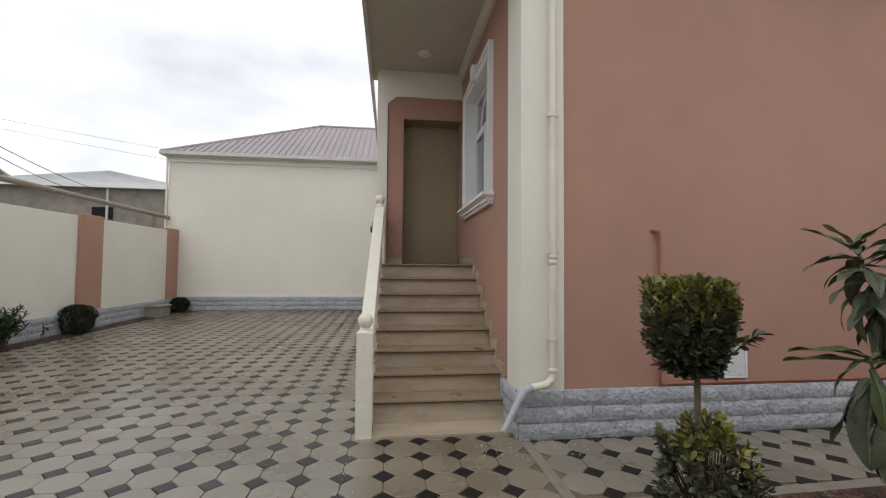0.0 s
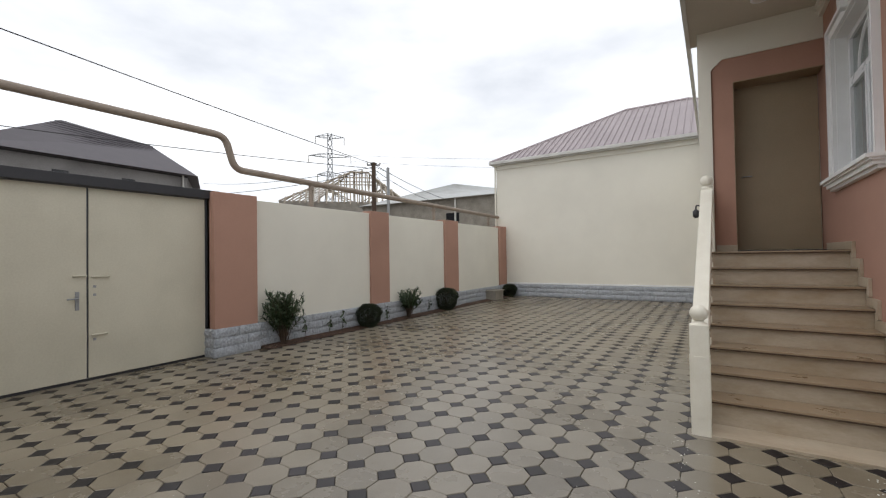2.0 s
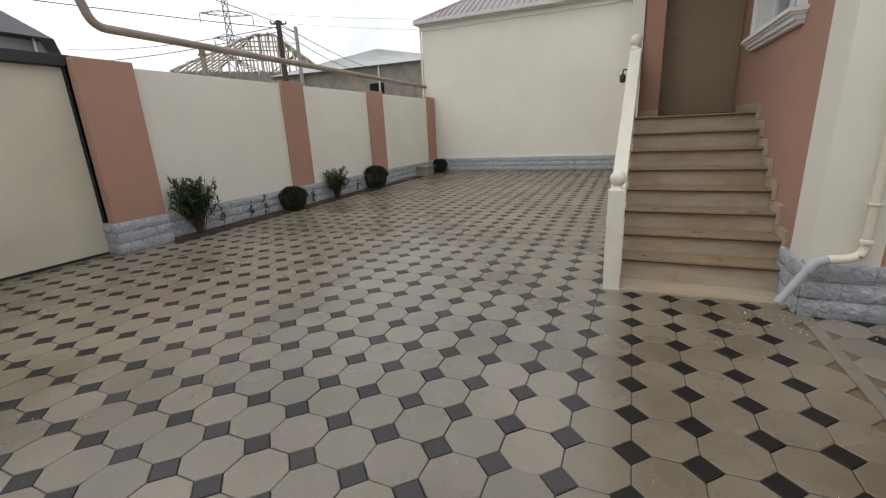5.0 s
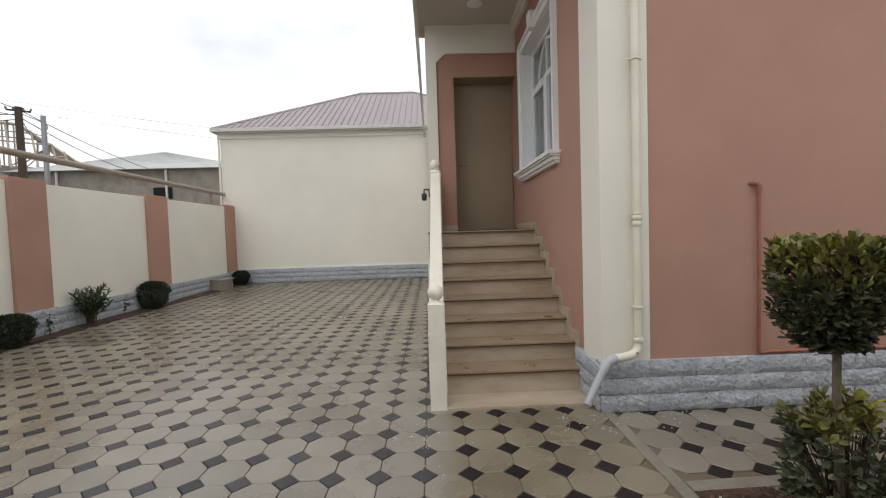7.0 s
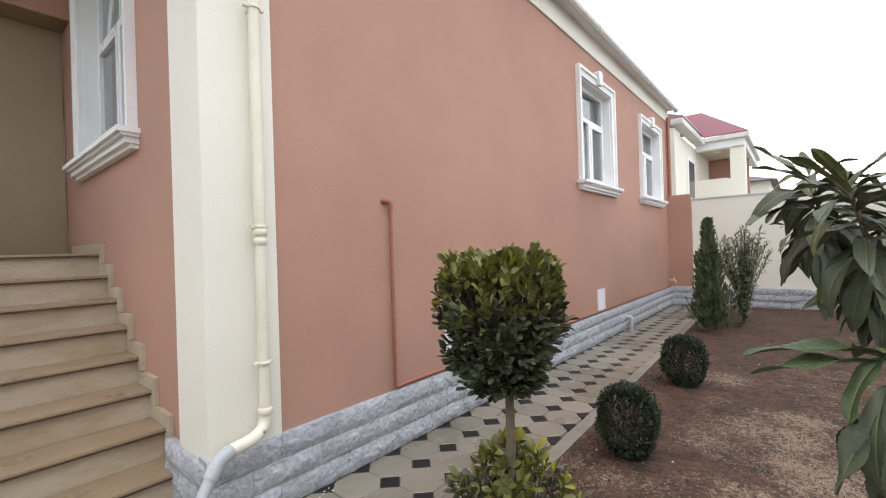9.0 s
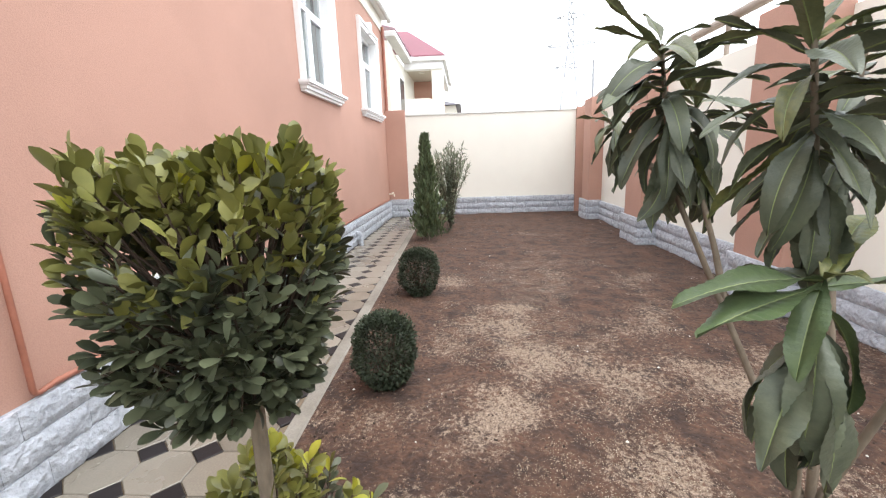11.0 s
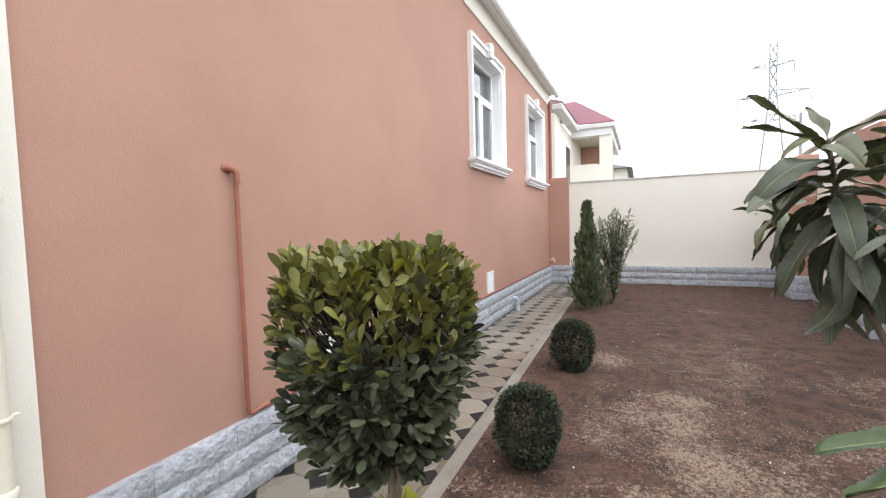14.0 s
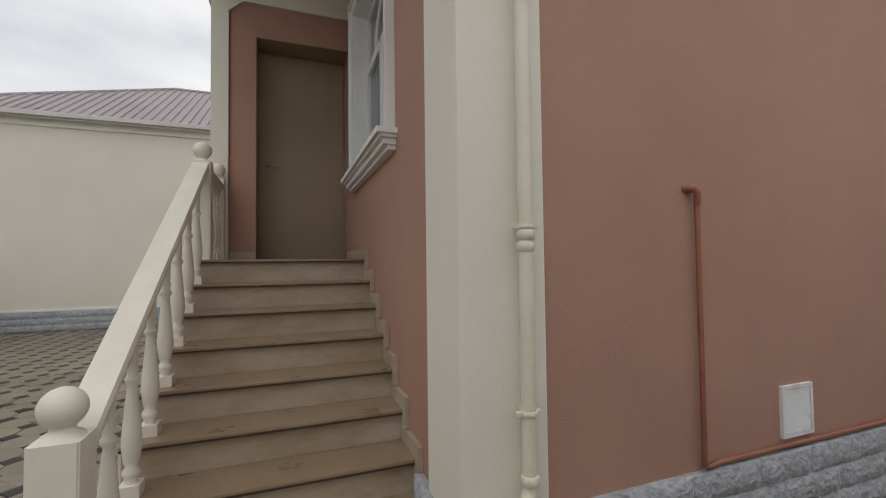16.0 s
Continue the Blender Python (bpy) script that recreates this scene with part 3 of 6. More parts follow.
SLOPE = RISE / RUN
handrail((0.215, 4.07, 0.772), (0.271, 5.95, 0.772 + 1.88 * SLOPE))
handrail((0.27, 6.075, 2.11), (0.27, 6.74, 2.11))
BAL = [(0.026, 0.0), (0.026, 0.05), (0.020, 0.06), (0.034, 0.085), (0.034, 0.10), (0.022, 0.115), (0.030, 0.14), (0.038, 0.20), (0.036, 0.25), (0.028, 0.34), (0.020, 0.42), (0.018, 0.44), (0.028, 0.455), (0.028, 0.465), (0.017, 0.48), (0.024, 0.50), (0.017, 0.52), (0.021, 0.54), (0.021, 0.62)]


def baluster(x, y, z, h):
    bm = bmesh.new()
    s = h / 0.62
    lathe(bm, [(r * 1.05, t * s) for r, t in BAL], x, y, z + 0.0, 12)
    b = part("baluster", bm, RAIL, rail, smooth=True)
    part("foot", boxes((x - 0.04, x + 0.04, y - 0.04, y + 0.04, z, z + 0.05 * s)), RAIL, b)


for k in range(7):
    y = FIRST + 0.13 + RUN * k
    if y < 4.12:
        continue
    z = BASE_Z + RISE * k
    baluster(rail_x(y) + 0.012, y, z, 0.772 + (y - 4.07) * SLOPE - 0.05 - z)
for y in (6.18, 6.36, 6.54, 6.70):
    baluster(0.27, y, LZ, 0.63)

# ---- windows ----


def build_window(name, axis, face, lo, hi, z0, z1, label, arched, sill_drop=0.0):
    """A window in a hole; axis: the way it runs. Local frame: s along the wall, d out of the wall."""
    w = thing(name, label, "window", (0, 0, 0), kind="structure")

    def put(nm, bs, mat, parent=w, bevel=0.0, lab=""):
        bm = bmesh.new()
        for s0, s1, d0, d1, a, b in bs:
            if axis == "x":
                box(bm, s0, s1, face - d1, face - d0, a, b)
            else:
                box(bm, face - d1, face - d0, s0, s1, a, b)
        return part(nm, bm, mat, parent, lab, False, bevel)
    t = 0.11
    put("surround", [(lo - t, lo, 0.0, 0.035, z0, z1 + t), (hi, hi + t, 0.0, 0.035, z0, z1 + t), (lo, hi, 0.0, 0.035, z1, z1 + t)], WHITE)
    put("outer_bead", [(lo - t - 0.012, lo - t + 0.028, 0.0, 0.06, z0, z1 + t + 0.012), (hi + t - 0.028, hi + t + 0.012, 0.0, 0.06, z0, z1 + t + 0.012), (lo - t + 0.028, hi + t - 0.028, 0.0, 0.06, z1 + t - 0.028, z1 + t + 0.012)], WHITE)
    put("reveal", [(lo - 0.002, lo + 0.012, -0.21, 0.0, z0, z1), (hi - 0.012, hi + 0.002, -0.21, 0.0, z0, z1), (lo + 0.012, hi - 0.012, -0.21, 0.0, z1 - 0.012, z1 + 0.002), (lo + 0.012, hi - 0.012, -0.21, 0.0, z0 - 0.002, z0 + 0.012)], WHITE)
    # moulded sill in stepped courses
    put("sill", [(lo - t - 0.07, hi + t + 0.07, 0.0, 0.13, z0 - 0.035, z0 + 0.0), (lo - t - 0.055, hi + t + 0.055, 0.0, 0.105, z0 - 0.055, z0 - 0.035), (lo - t - 0.035, hi + t + 0.035, 0.0, 0.08, z0 - 0.095, z0 - 0.055), (lo - t - 0.02, hi + t + 0.02, 0.0, 0.05, z0 - 0.125, z0 - 0.095)], WHITE)
    # keystone
    mid = (lo + hi) / 2
    bm = bmesh.new()
    prof = [(-0.055, z1 + t - 0.10), (0.055, z1 + t - 0.10), (0.085, z1 + t + 0.07), (0.05, z1 + t + 0.10), (-0.05, z1 + t + 0.10), (-0.085, z1 + t + 0.07)]
    if axis == "x":
        prism(bm, [(mid + s, face - 0.095, z) for s, z in prof], (0, 0.095, 0))
    else:
        prism(bm, [(face - 0.095, mid + s, z) for s, z in prof], (0.095, 0, 0))
    part("keystone", bm, WHITE, w, bevel=0.008)
    # frame and sashes
    i0, i1, a, b = lo + 0.012, hi - 0.012, z0 + 0.012, z1 - 0.012
    f = 0.055
    tz = z0 + (z1 - z0) * 0.66
    put("frame", [(i0, i0 + f, -0.17, -0.11, a, b), (i1 - f, i1, -0.17, -0.11, a, b), (i0 + f, i1 - f, -0.17, -0.11, a, a + f), (i0 + f, i1 - f, -0.17, -0.11, b - f, b), (i0 + f, i1 - f, -0.17, -0.105, tz - 0.03, tz + 0.03)], PLASTIC)
    put("mullion", [(mid - 0.03, mid + 0.03, -0.17, -0.105, a + f, tz - 0.03)], PLASTIC)
    s = put("sash", [(mid + 0.03, mid + 0.075, -0.15, -0.095, a + f, tz - 0.03), (i1 - f - 0.045, i1 - f, -0.15, -0.095, a + f, tz - 0.03), (mid + 0.075, i1 - f - 0.045, -0.15, -0.095, a + f, a + f + 0.045), (mid + 0.075, i1 - f - 0.045, -0.15, -0.095, tz - 0.075, tz - 0.03)], PLASTIC)
    put("pane", [(mid + 0.076, i1 - f - 0.046, -0.128, -0.122, a + f + 0.046, tz - 0.076)], GLASS, s)
    put("pane", [(i0 + f + 0.001, mid - 0.031, -0.143, -0.137, a + f + 0.001, tz - 0.031)], GLASS)
    put("pane", [(i0 + f + 0.001, i1 - f - 0.001, -0.143, -0.137, tz + 0.031, b - f - 0.001)], GLASS)
    if arched:
        bm = bmesh.new()
        R = (i1 - i0) / 2 - f
        pts = []
        for k in range(13):
            ang = math.pi * k / 12
            sx, sz = mid - R * 0.62 * math.cos(ang), tz + 0.02 + (b - f - tz - 0.06) * math.sin(ang)
            pts.append((sx, face + 0.135, sz) if axis == "x" else (face + 0.135, sx, sz))
        tube(bm, pts, 0.02, 6)
        part("arch_bar", bm, PLASTIC, w)
        put("transom_bar", [(mid - 0.02, mid + 0.02, -0.155, -0.115, tz + 0.03, b - f)], PLASTIC)
    # curtains behind
    for q0, q1 in ((i0, i0 + (i1 - i0) * 0.20), (i1 - (i1 - i0) * 0.12, i1)):
        bm = bmesh.new()
        n = 14
        vs = []
        for k in range(n + 1):
            sx = q0 + (q1 - q0) * k / n
            dd = 0.26 + 0.018 * math.sin(k * 1.9)
            c = [(sx, face + dd), (face + dd, sx)][0 if axis == "x" else 1]
            vs.append([bm.verts.new((c[0], c[1], z)) for z in (a, b)])
        for p, q in zip(vs, vs[1:]):
            bm.faces.new((p[0], q[0], q[1], p[1]))
        part("curtain", bm, CURTAIN, w, "pale curtain behind the glass")
    return w


build_window("window_1", "x", SY, *W1, "white window with moulded surround, sill and keystone", False)
build_window("window_2", "x", SY, *W2, "white window near the end of the house wall", False)
build_window("window_3", "y", WX, *W3, "tall white window with arched glazing above the stairs", True)

# ---- pipes and fittings on the house ----
dp = thing("downpipe", "cream plastic rainwater pipe on the corner pier", "pipe", (0, 0, 0))
DX, DY = 1.735, 3.73
for a, b in ((1.47, 4.28), (0.56, 1.44)):
    bm = bmesh.new()
    tube(bm, [(DX, DY, a), (DX, DY, (a + b) / 2), (DX, DY, b)], 0.029 if a > 1 else 0.028, 16)
    part("pipe", bm, PVC, dp, smooth=True)
for z, r in ((1.50, 0.037), (1.455, 0.035), (0.575, 0.036)):
    bm = bmesh.new()
    lathe(bm, [(r - 0.006, -0.02), (r, -0.014), (r, 0.014), (r - 0.006, 0.02)], DX, DY, z, 16)
    part("socket", bm, PVC, dp, smooth=True)
for z in (2.67, 1.53, 0.825, 3.75):
    bm = bmesh.new()
    lathe(bm, [(0.034, -0.008), (0.036, 0.0), (0.034, 0.008)], DX, DY, z, 16)
    box(bm, DX - 0.012, DX + 0.012, DY + 0.02, PY, z - 0.008, z + 0.008)
    box(bm, DX + 0.03, DX + 0.052, DY - 0.012, DY + 0.012, z - 0.007, z + 0.007)
    box(bm, DX - 0.052, DX - 0.03, DY - 0.012, DY + 0.012, z - 0.007, z + 0.007)
    part("bracket", bm, PVC, dp)
bm = bmesh.new()
tube(bm, rounded([(DX, DY, 0.575), (DX, DY, 0.50), (DX - 0.07, DY - 0.03, 0.465), (1.513, 3.685, 0.45)], 0.05), 0.031, 14)
part("elbow", bm, PVC, dp, smooth=True)
bm = bmesh.new()
tube(bm, rounded([(1.543, 3.69, 0.455), (1.473, 3.675, 0.43), (1.433, 3.66, 0.37)], 0.03), 0.035, 14)
part("elbow", bm, PVC_GREY, dp, smooth=True)
bm = bmesh.new()
tube(bm, [(1.453, 3.67, 0.40), (1.373, 3.635, 0.28), (1.288, 3.595, 0.15)], 0.028, 14)
part("spout", bm, PVC_GREY, dp, "grey plastic spout", True)

dp2 = thing("downpipe", "thin salmon-painted pipe at the house's far corner", "pipe", (0, 0, 0))
bm = bmesh.new()
tube(bm, [(11.26, 3.77, 0.42), (11.26, 3.77, 2.2), (11.26, 3.77, 4.2)], 0.035, 10)
part("pipe", bm, SALMON_PIPE, dp2, smooth=True)
bm = bmesh.new()
tube(bm, [(11.26, 3.77, 0.03), (11.26, 3.77, 0.2), (11.26, 3.77, 0.43)], 0.036, 10)
part("pipe", bm, PVC_GREY, dp2, smooth=True)
bm = bmesh.new()
tube(bm, rounded([(11.10, 3.80, 0.56), (11.10, 3.68, 0.56), (11.10, 3.68, 0.5)], 0.02), 0.014, 8)
tap = part("tap", bm, PVC, dp2, smooth=True)
part("tap_handle", boxes((11.04, 11.16, 3.70, 3.72, 0.585, 0.60)), PVC, tap)

gp = thing("gas_riser", "terracotta-painted gas stub pipe on the salmon wall", "pipe", (0, 0, 0))
GX, GY = 2.718, 3.785
bm = bmesh.new()
tube(bm, rounded([(GX, GY + 0.004, 1.70), (GX, GY + 0.004, 1.0), (GX, GY + 0.004, 0.415), (GX + 0.12, GY + 0.010, 0.43)], 0.035), 0.0125, 10)
part("pipe", bm, SALMON_PIPE, gp, smooth=True)
bm = bmesh.new()
tube(bm, [(GX, GY - 0.002, 1.66), (GX, GY - 0.003, 1.715), (GX - 0.012, GY + 0.005, 1.735), (GX - 0.035, GY + 0.02, 1.74), (GX - 0.045, GY + 0.045, 1.74)], [0.015, 0.019, 0.020, 0.022, 0.022], 10)
part("cap_elbow", bm, SALMON_PIPE, gp, smooth=True)
bm = bmesh.new()
tube(bm, [(GX + 0.1, GY + 0.012, 0.425), (6.0, GY + 0.016, 0.425), (11.2, GY + 0.016, 0.425)], 0.013, 8)
part("skirting_pipe", bm, SALMON_PIPE, gp, smooth=True)


def vent(x0, x1, z0, z1):
    v = thing("wall_vent", "small white louvred vent cover on salmon wall", "vent", (0, 0, 0), "wall vents")
    part("frame", boxes((x0, x0 + 0.018, SY - 0.018, SY, z0, z1), (x1 - 0.018, x1, SY - 0.018, SY, z0, z1), (x0 + 0.018, x1 - 0.018, SY - 0.018, SY, z0, z0 + 0.02), (x0 + 0.018, x1 - 0.018, SY - 0.018, SY, z1 - 0.02, z1)), PLASTIC, v)
    part("backing", boxes((x0 + 0.018, x1 - 0.018, SY - 0.004, SY, z0 + 0.02, z1 - 0.02)), WHITE, v)
    n = 16
    step = (z1 - z0 - 0.044) / n
    for k in range(n):
        z = z0 + 0.022 + step * k
        bm = bmesh.new()
        prism(bm, [(x0 + 0.02, SY - 0.005, z + step * 0.9), (x0 + 0.02, SY - 0.017, z + step * 0.25), (x0 + 0.02, SY - 0.017, z + step * 0.1), (x0 + 0.02, SY - 0.005, z + step * 0.1)], (x1 - x0 - 0.04, 0, 0))
        part("slat", bm, PLASTIC, v)


vent(3.305, 3.555, 0.455, 0.725)
vent(6.735, 7.01, 0.44, 0.74)
ps = thing("plinth_spout", "short grey drain pipe through the plinth", "pipe", (7.85, 3.72, 0.2))
bm = bmesh.new()
tube(bm, rounded([(0, 0.08, 0.0), (0, -0.02, 0.0), (0, -0.03, -0.03), (0, -0.03, -0.2)], 0.015), 0.035, 12)
part("pipe", bm, STONE, ps, smooth=True)

hook = thing("wall_lamp", "small black bracket lamp on the cream wall", "lamp", (0.19, 8.3, 2.15))
part("backplate", boxes((-0.02, 0.0, -0.04, 0.04, -0.08, 0.08)), BLACK, hook)
bm = bmesh.new()
tube(bm, rounded([(-0.01, 0, 0.05), (-0.10, 0, 0.07), (-0.10, 0, -0.02)], 0.03), 0.012, 8)
part("arm", bm, BLACK, hook, smooth=True)
bm = bmesh.new()
lathe(bm, [(0.02, 0.03), (0.05, 0.0), (0.045, -0.09), (0.02, -0.11)], -0.10, 0, -0.03, 10)
part("shade", bm, BLACK, hook, smooth=True)

# ---- west fence and gate ----
FX = -5.985                                  # fence face
structure("wall_fence_west", boxes((-6.16, FX, 3.50, 14.1, 0.0, 2.40)), CREAM, "cream stuccoed yard fence wall", "fence", 0.006)
structure("wall_fence_gate_side", boxes((-6.16, FX, -4.0, 0.62, 0.0, 2.36)), CREAM, "cream stuccoed yard fence beside the gate", "fence", 0.006)
PILASTERS = ((0.02, 0.61, -5.74), (3.50, 4.20, -5.86), (6.97, 7.58, -5.93), (9.98, 10.70, -5.93), (13.52, 14.09, -5.93))
for i, (a, b, x) in enumerate(PILASTERS):
    structure("pilaster_%d" % (i + 1), boxes((-6.2, x, a, b, 0.0, 2.45 if i else 2.41)), SALMON, "salmon pilaster of the cream fence", "pilaster", 0.012)

gate = thing("gate", "closed cream sheet-metal double yard gate with dark lintel", "gate", (0, 0, 0))
GX0, GXF = -6.10, -6.06
leaf_l = part("leaf", boxes((GX0, GXF, 0.66, 2.055, 0.035, 2.335)), GATE, gate, bevel=0.004)
leaf_r = part("leaf", boxes((GX0, GXF, 2.075, 3.47, 0.035, 2.335)), GATE, gate, bevel=0.004)
part("meeting_strip", boxes((GXF, GXF + 0.006, 2.058, 2.071, 0.04, 2.33)), BLACK, gate)
part("post", boxes((-6.12, -6.04, 3.472, 3.505, 0.0, 2.40)), BLACK, gate)
part("post", boxes((-6.12, -6.04, 0.622, 0.655, 0.0, 2.40)), BLACK, gate)
part("lintel", boxes((-6.22, -5.97, 0.55, 3.66, 2.345, 2.47)), BLACK, gate, "dark steel lintel", bevel=0.006)
part("sill_gap", boxes((-6.09, -6.07, 0.66, 3.47, 0.0, 0.03)), BLACK, gate)
# wicket door outline in the first leaf
part("wicket_seam", boxes((GXF, GXF + 0.003, 1.125, 1.131, 0.15, 1.95), (GXF, GXF + 0.003, 1.125, 2.05, 1.944, 1.95)), GATE, leaf_l)
for z in (0.28, 1.62):
    bm = bmesh.new()
    tube(bm, [(GXF + 0.012, 1.128, z), (GXF + 0.012, 1.128, z + 0.05), (GXF + 0.012, 1.128, z + 0.10)], 0.010, 8)
    part("hinge", bm, GATE, leaf_l, smooth=True)
part("lock_plate", boxes((GXF, GXF + 0.008, 1.945, 1.985, 0.86, 1.08)), STEEL, leaf_l, bevel=0.003)
bm = bmesh.new()
tube(bm, rounded([(GXF, 1.965, 1.0), (GXF + 0.05, 1.965, 1.0), (GXF + 0.05, 1.86, 1.0)], 0.015), 0.009, 8)
part("handle", bm, STEEL, leaf_l, "metal lever handle", True)
for z, leaf, y0, y1 in ((1.255, leaf_r, 2.10, 2.28), (0.55, leaf_r, 2.10, 2.26), (1.27, leaf_l, 1.92, 2.04)):
    bm = bmesh.new()
    tube(bm, rounded([(GXF + 0.018, y0, z), (GXF + 0.018, y1, z), (GXF + 0.045, y1, z)], 0.01), 0.010, 8)
    part("bolt", bm, GATE, leaf, smooth=True)
for z in (1.12, 1.02, 0.48):
    part("keyhole", boxes((GXF, GXF + 0.006, 2.12, 2.15, z, z + 0.03)), STEEL, leaf_r)

heap = thing("sand_heap", "small heap of brown earth by the fence", "earth heap", (-5.62, -0.62, 0.0))
bm = bmesh.new()
rings = []
for i in range(7):
    r = 0.48 * (1 - i / 6)
    rings.append([bm.verts.new((r * 0.55 * math.cos(k * math.pi / 9), r * math.sin(k * math.pi / 9), 0.42 * (i / 6) ** 0.8 + 0.03 * noise.noise((i * 0.7, k * 0.5, 1)))) for k in range(18)])
for a, b in zip(rings, rings[1:]):
    for k in range(18):
        bm.faces.new((a[k], a[(k + 1) % 18], b[(k + 1) % 18], b[k]))
part("sand", bm, SACK, heap, smooth=True)

# overhead gas pipe along the fence
ogp = thing("gas_pipe", "beige-painted overhead gas pipe along the fence", "pipe", (0, 0, 0))
bm = bmesh.new()
tube(bm, rounded([(-6.25, -6.0, 3.37), (-6.25, 3.90, 3.42), (-6.25, 4.06, 2.91), (-6.25, 17.0, 2.79)], 0.16, 6), 0.055, 14)
part("pipe", bm, GASPIPE, ogp, smooth=True)
for y in (5.62, 9.9, 13.3):
    bm = bmesh.new()
    tube(bm, [(-6.25, y, 0.0), (-6.25, y, 1.5), (-6.25, y, 2.85 - (y - 5) * 0.009)], 0.045, 10)
    part("post", bm, GASPIPE, ogp, smooth=True)
    part("saddle", boxes((-6.32, -6.18, y - 0.03, y + 0.03, 2.755 - (y - 5) * 0.009, 2.79 - (y - 5) * 0.009)), GASPIPE, ogp)

# ---- east and south garden walls ----
structure("wall_east", boxes((11.30, 11.50, -0.95, 3.82, 0.0, 2.31)), CREAM, "cream garden end wall", "wall", 0.006)
structure("wall_east_cap", boxes((11.28, 11.52, -0.95, 3.50, 2.31, 2.335)), GUTTER, "thin grey capping of the garden wall", "trim")
structure("wall_fence_south", boxes((-7.0, 11.30, -0.98, -0.72, 0.0, 2.28)), CREAM, "cream garden fence wall with salmon pilasters", "fence", 0.006)
structure("pilaster_6", boxes((11.22, 11.30, 3.36, 3.82, 0.0, 2.44)), SALMON, "salmon pilaster at the house's end", "pilaster", 0.01)
structure("pilaster_7", boxes((11.22, 11.30, -0.72, -0.50, 0.0, 2.36)), SALMON, "salmon corner pilaster of garden wall", "pilaster", 0.01)
for i, (a, b) in enumerate(((9.95, 10.45), (7.30, 7.92), (4.55, 5.15), (1.9, 2.5))):
    structure("pilaster_%d" % (i + 8), boxes((a, b, -0.74, -0.46, 0.0, 2.40)), SALMON, "salmon pilaster of the garden fence", "pilaster", 0.012)

sgp = thing("gas_pipe", "grey pipe carried above the garden fence", "pipe", (0, 0, 0))
bm = bmesh.new()
tube(bm, [(13.5, -1.0, 2.40), (11.0, -0.95, 2.60), (7.0, -0.92, 2.72), (1.0, -0.92, 2.72), (-5.0, -0.92, 2.72)], 0.05, 12)
part("pipe", bm, GASPIPE, sgp, smooth=True)
for x in (6.4, 3.4):
    bm = bmesh.new()
    tube(bm, [(x, -0.92, 2.28), (x, -0.92, 2.5), (x, -0.92, 2.7)], 0.03, 8)
    part("post", bm, GASPIPE, sgp, smooth=True)
sp = thing("pole", "thin grey metal pole beyond the garden fence", "pole", (12.4, -1.15, 0))
bm = bmesh.new()
tube(bm, [(0, 0, 0), (0, 0, 2), (0, 0, 3.55)], 0.03, 8)
part("shaft", bm, STEEL, sp)

# ---- neighbour across the yard's end ----
nb = thing("neighbour_house", "cream neighbouring house with ribbed mauve metal hip roof", "house", (0, 0, 0))
part("wall", boxes((-6.28, 3.6, 14.1, 20.9, 0.0, 4.70)), CREAM, nb)
part("base_band", boxes((-5.9, 0.15, 14.07, 14.1, 0.435, 0.475)), WHITE, nb)
part("eave_band", boxes((-6.30, 3.62, 14.06, 14.1, 4.52, 4.60)), CREAM, nb)
E0, RDG = (-6.45, 3.78, 13.93, 21.07, 4.80), ((-2.40, 17.5, 6.92), (-0.30, 17.5, 6.92))
bm = bmesh.new()
c = [bm.verts.new(p) for p in ((E0[0], E0[2], E0[4]), (E0[1], E0[2], E0[4]), (E0[1], E0[3], E0[4]), (E0[0], E0[3], E0[4]))]
r = [bm.verts.new(p) for p in RDG]
for f in ((c[0], c[1], r[1], r[0]), (c[1], c[2], r[1]), (c[2], c[3], r[0], r[1]), (c[3], c[0], r[0]), (c[3], c[2], c[1], c[0])):
    bm.faces.new(f)
roof = part("roof", bm, ROOFMAUVE, nb)
bm = bmesh.new()
n = 52
for k in range(1, n):
    x = E0[0] + (E0[1] - E0[0]) * k / n
    if x < RDG[0][0]:
        s = (x - E0[0]) / (RDG[0][0] - E0[0])
    elif x > RDG[1][0]:
        s = (E0[1] - x) / (E0[1] - RDG[1][0])
    else:
        s = 1.0
    y1, z1 = E0[2] + (17.5 - E0[2]) * s, E0[4] + (6.92 - E0[4]) * s
    prism(bm, [(x - 0.022, E0[2], E0[4] + 0.003), (x + 0.022, E0[2], E0[4] + 0.003), (x + 0.012, E0[2], E0[4] + 0.038), (x - 0.012, E0[2], E0[4] + 0.038)], (0, y1 - E0[2], z1 - E0[4])) if s > 0.03 else None
part("roof_ribs", bm, ROOFMAUVE, roof)
bm = bmesh.new()
tube(bm, [RDG[0], RDG[1]], 0.06, 8)
tube(bm, [(E0[0], E0[2], E0[4]), RDG[0]], 0.05, 8)
tube(bm, [(E0[1], E0[2], E0[4]), RDG[1]], 0.05, 8)
part("ridge_cap", bm, ROOFMAUVE, roof)
part("gutter", boxes((E0[0] - 0.02, E0[1], E0[2] - 0.07, E0[2] + 0.02, 4.70, 4.805), (E0[0] - 0.02, E0[0] + 0.06, E0[2] + 0.02, E0[3], 4.70, 4.805)), GUTTER, nb, bevel=0.012)
part("soffit", boxes((E0[0] + 0.06, E0[1], E0[2] + 0.02, 14.1, 4.68, 4.70)), WHITE, nb)
nd = part("downpipe", boxes((-6.33, -6.285, 14.03, 14.08, 0.0, 4.7)), CREAM, nb)

# ---- distance ----
O = Vector((0.22, 0.1, 1.44))                # bearings to the west are taken from here
OE = Vector((0.80, 1.68, 1.42))              # and to the east from here


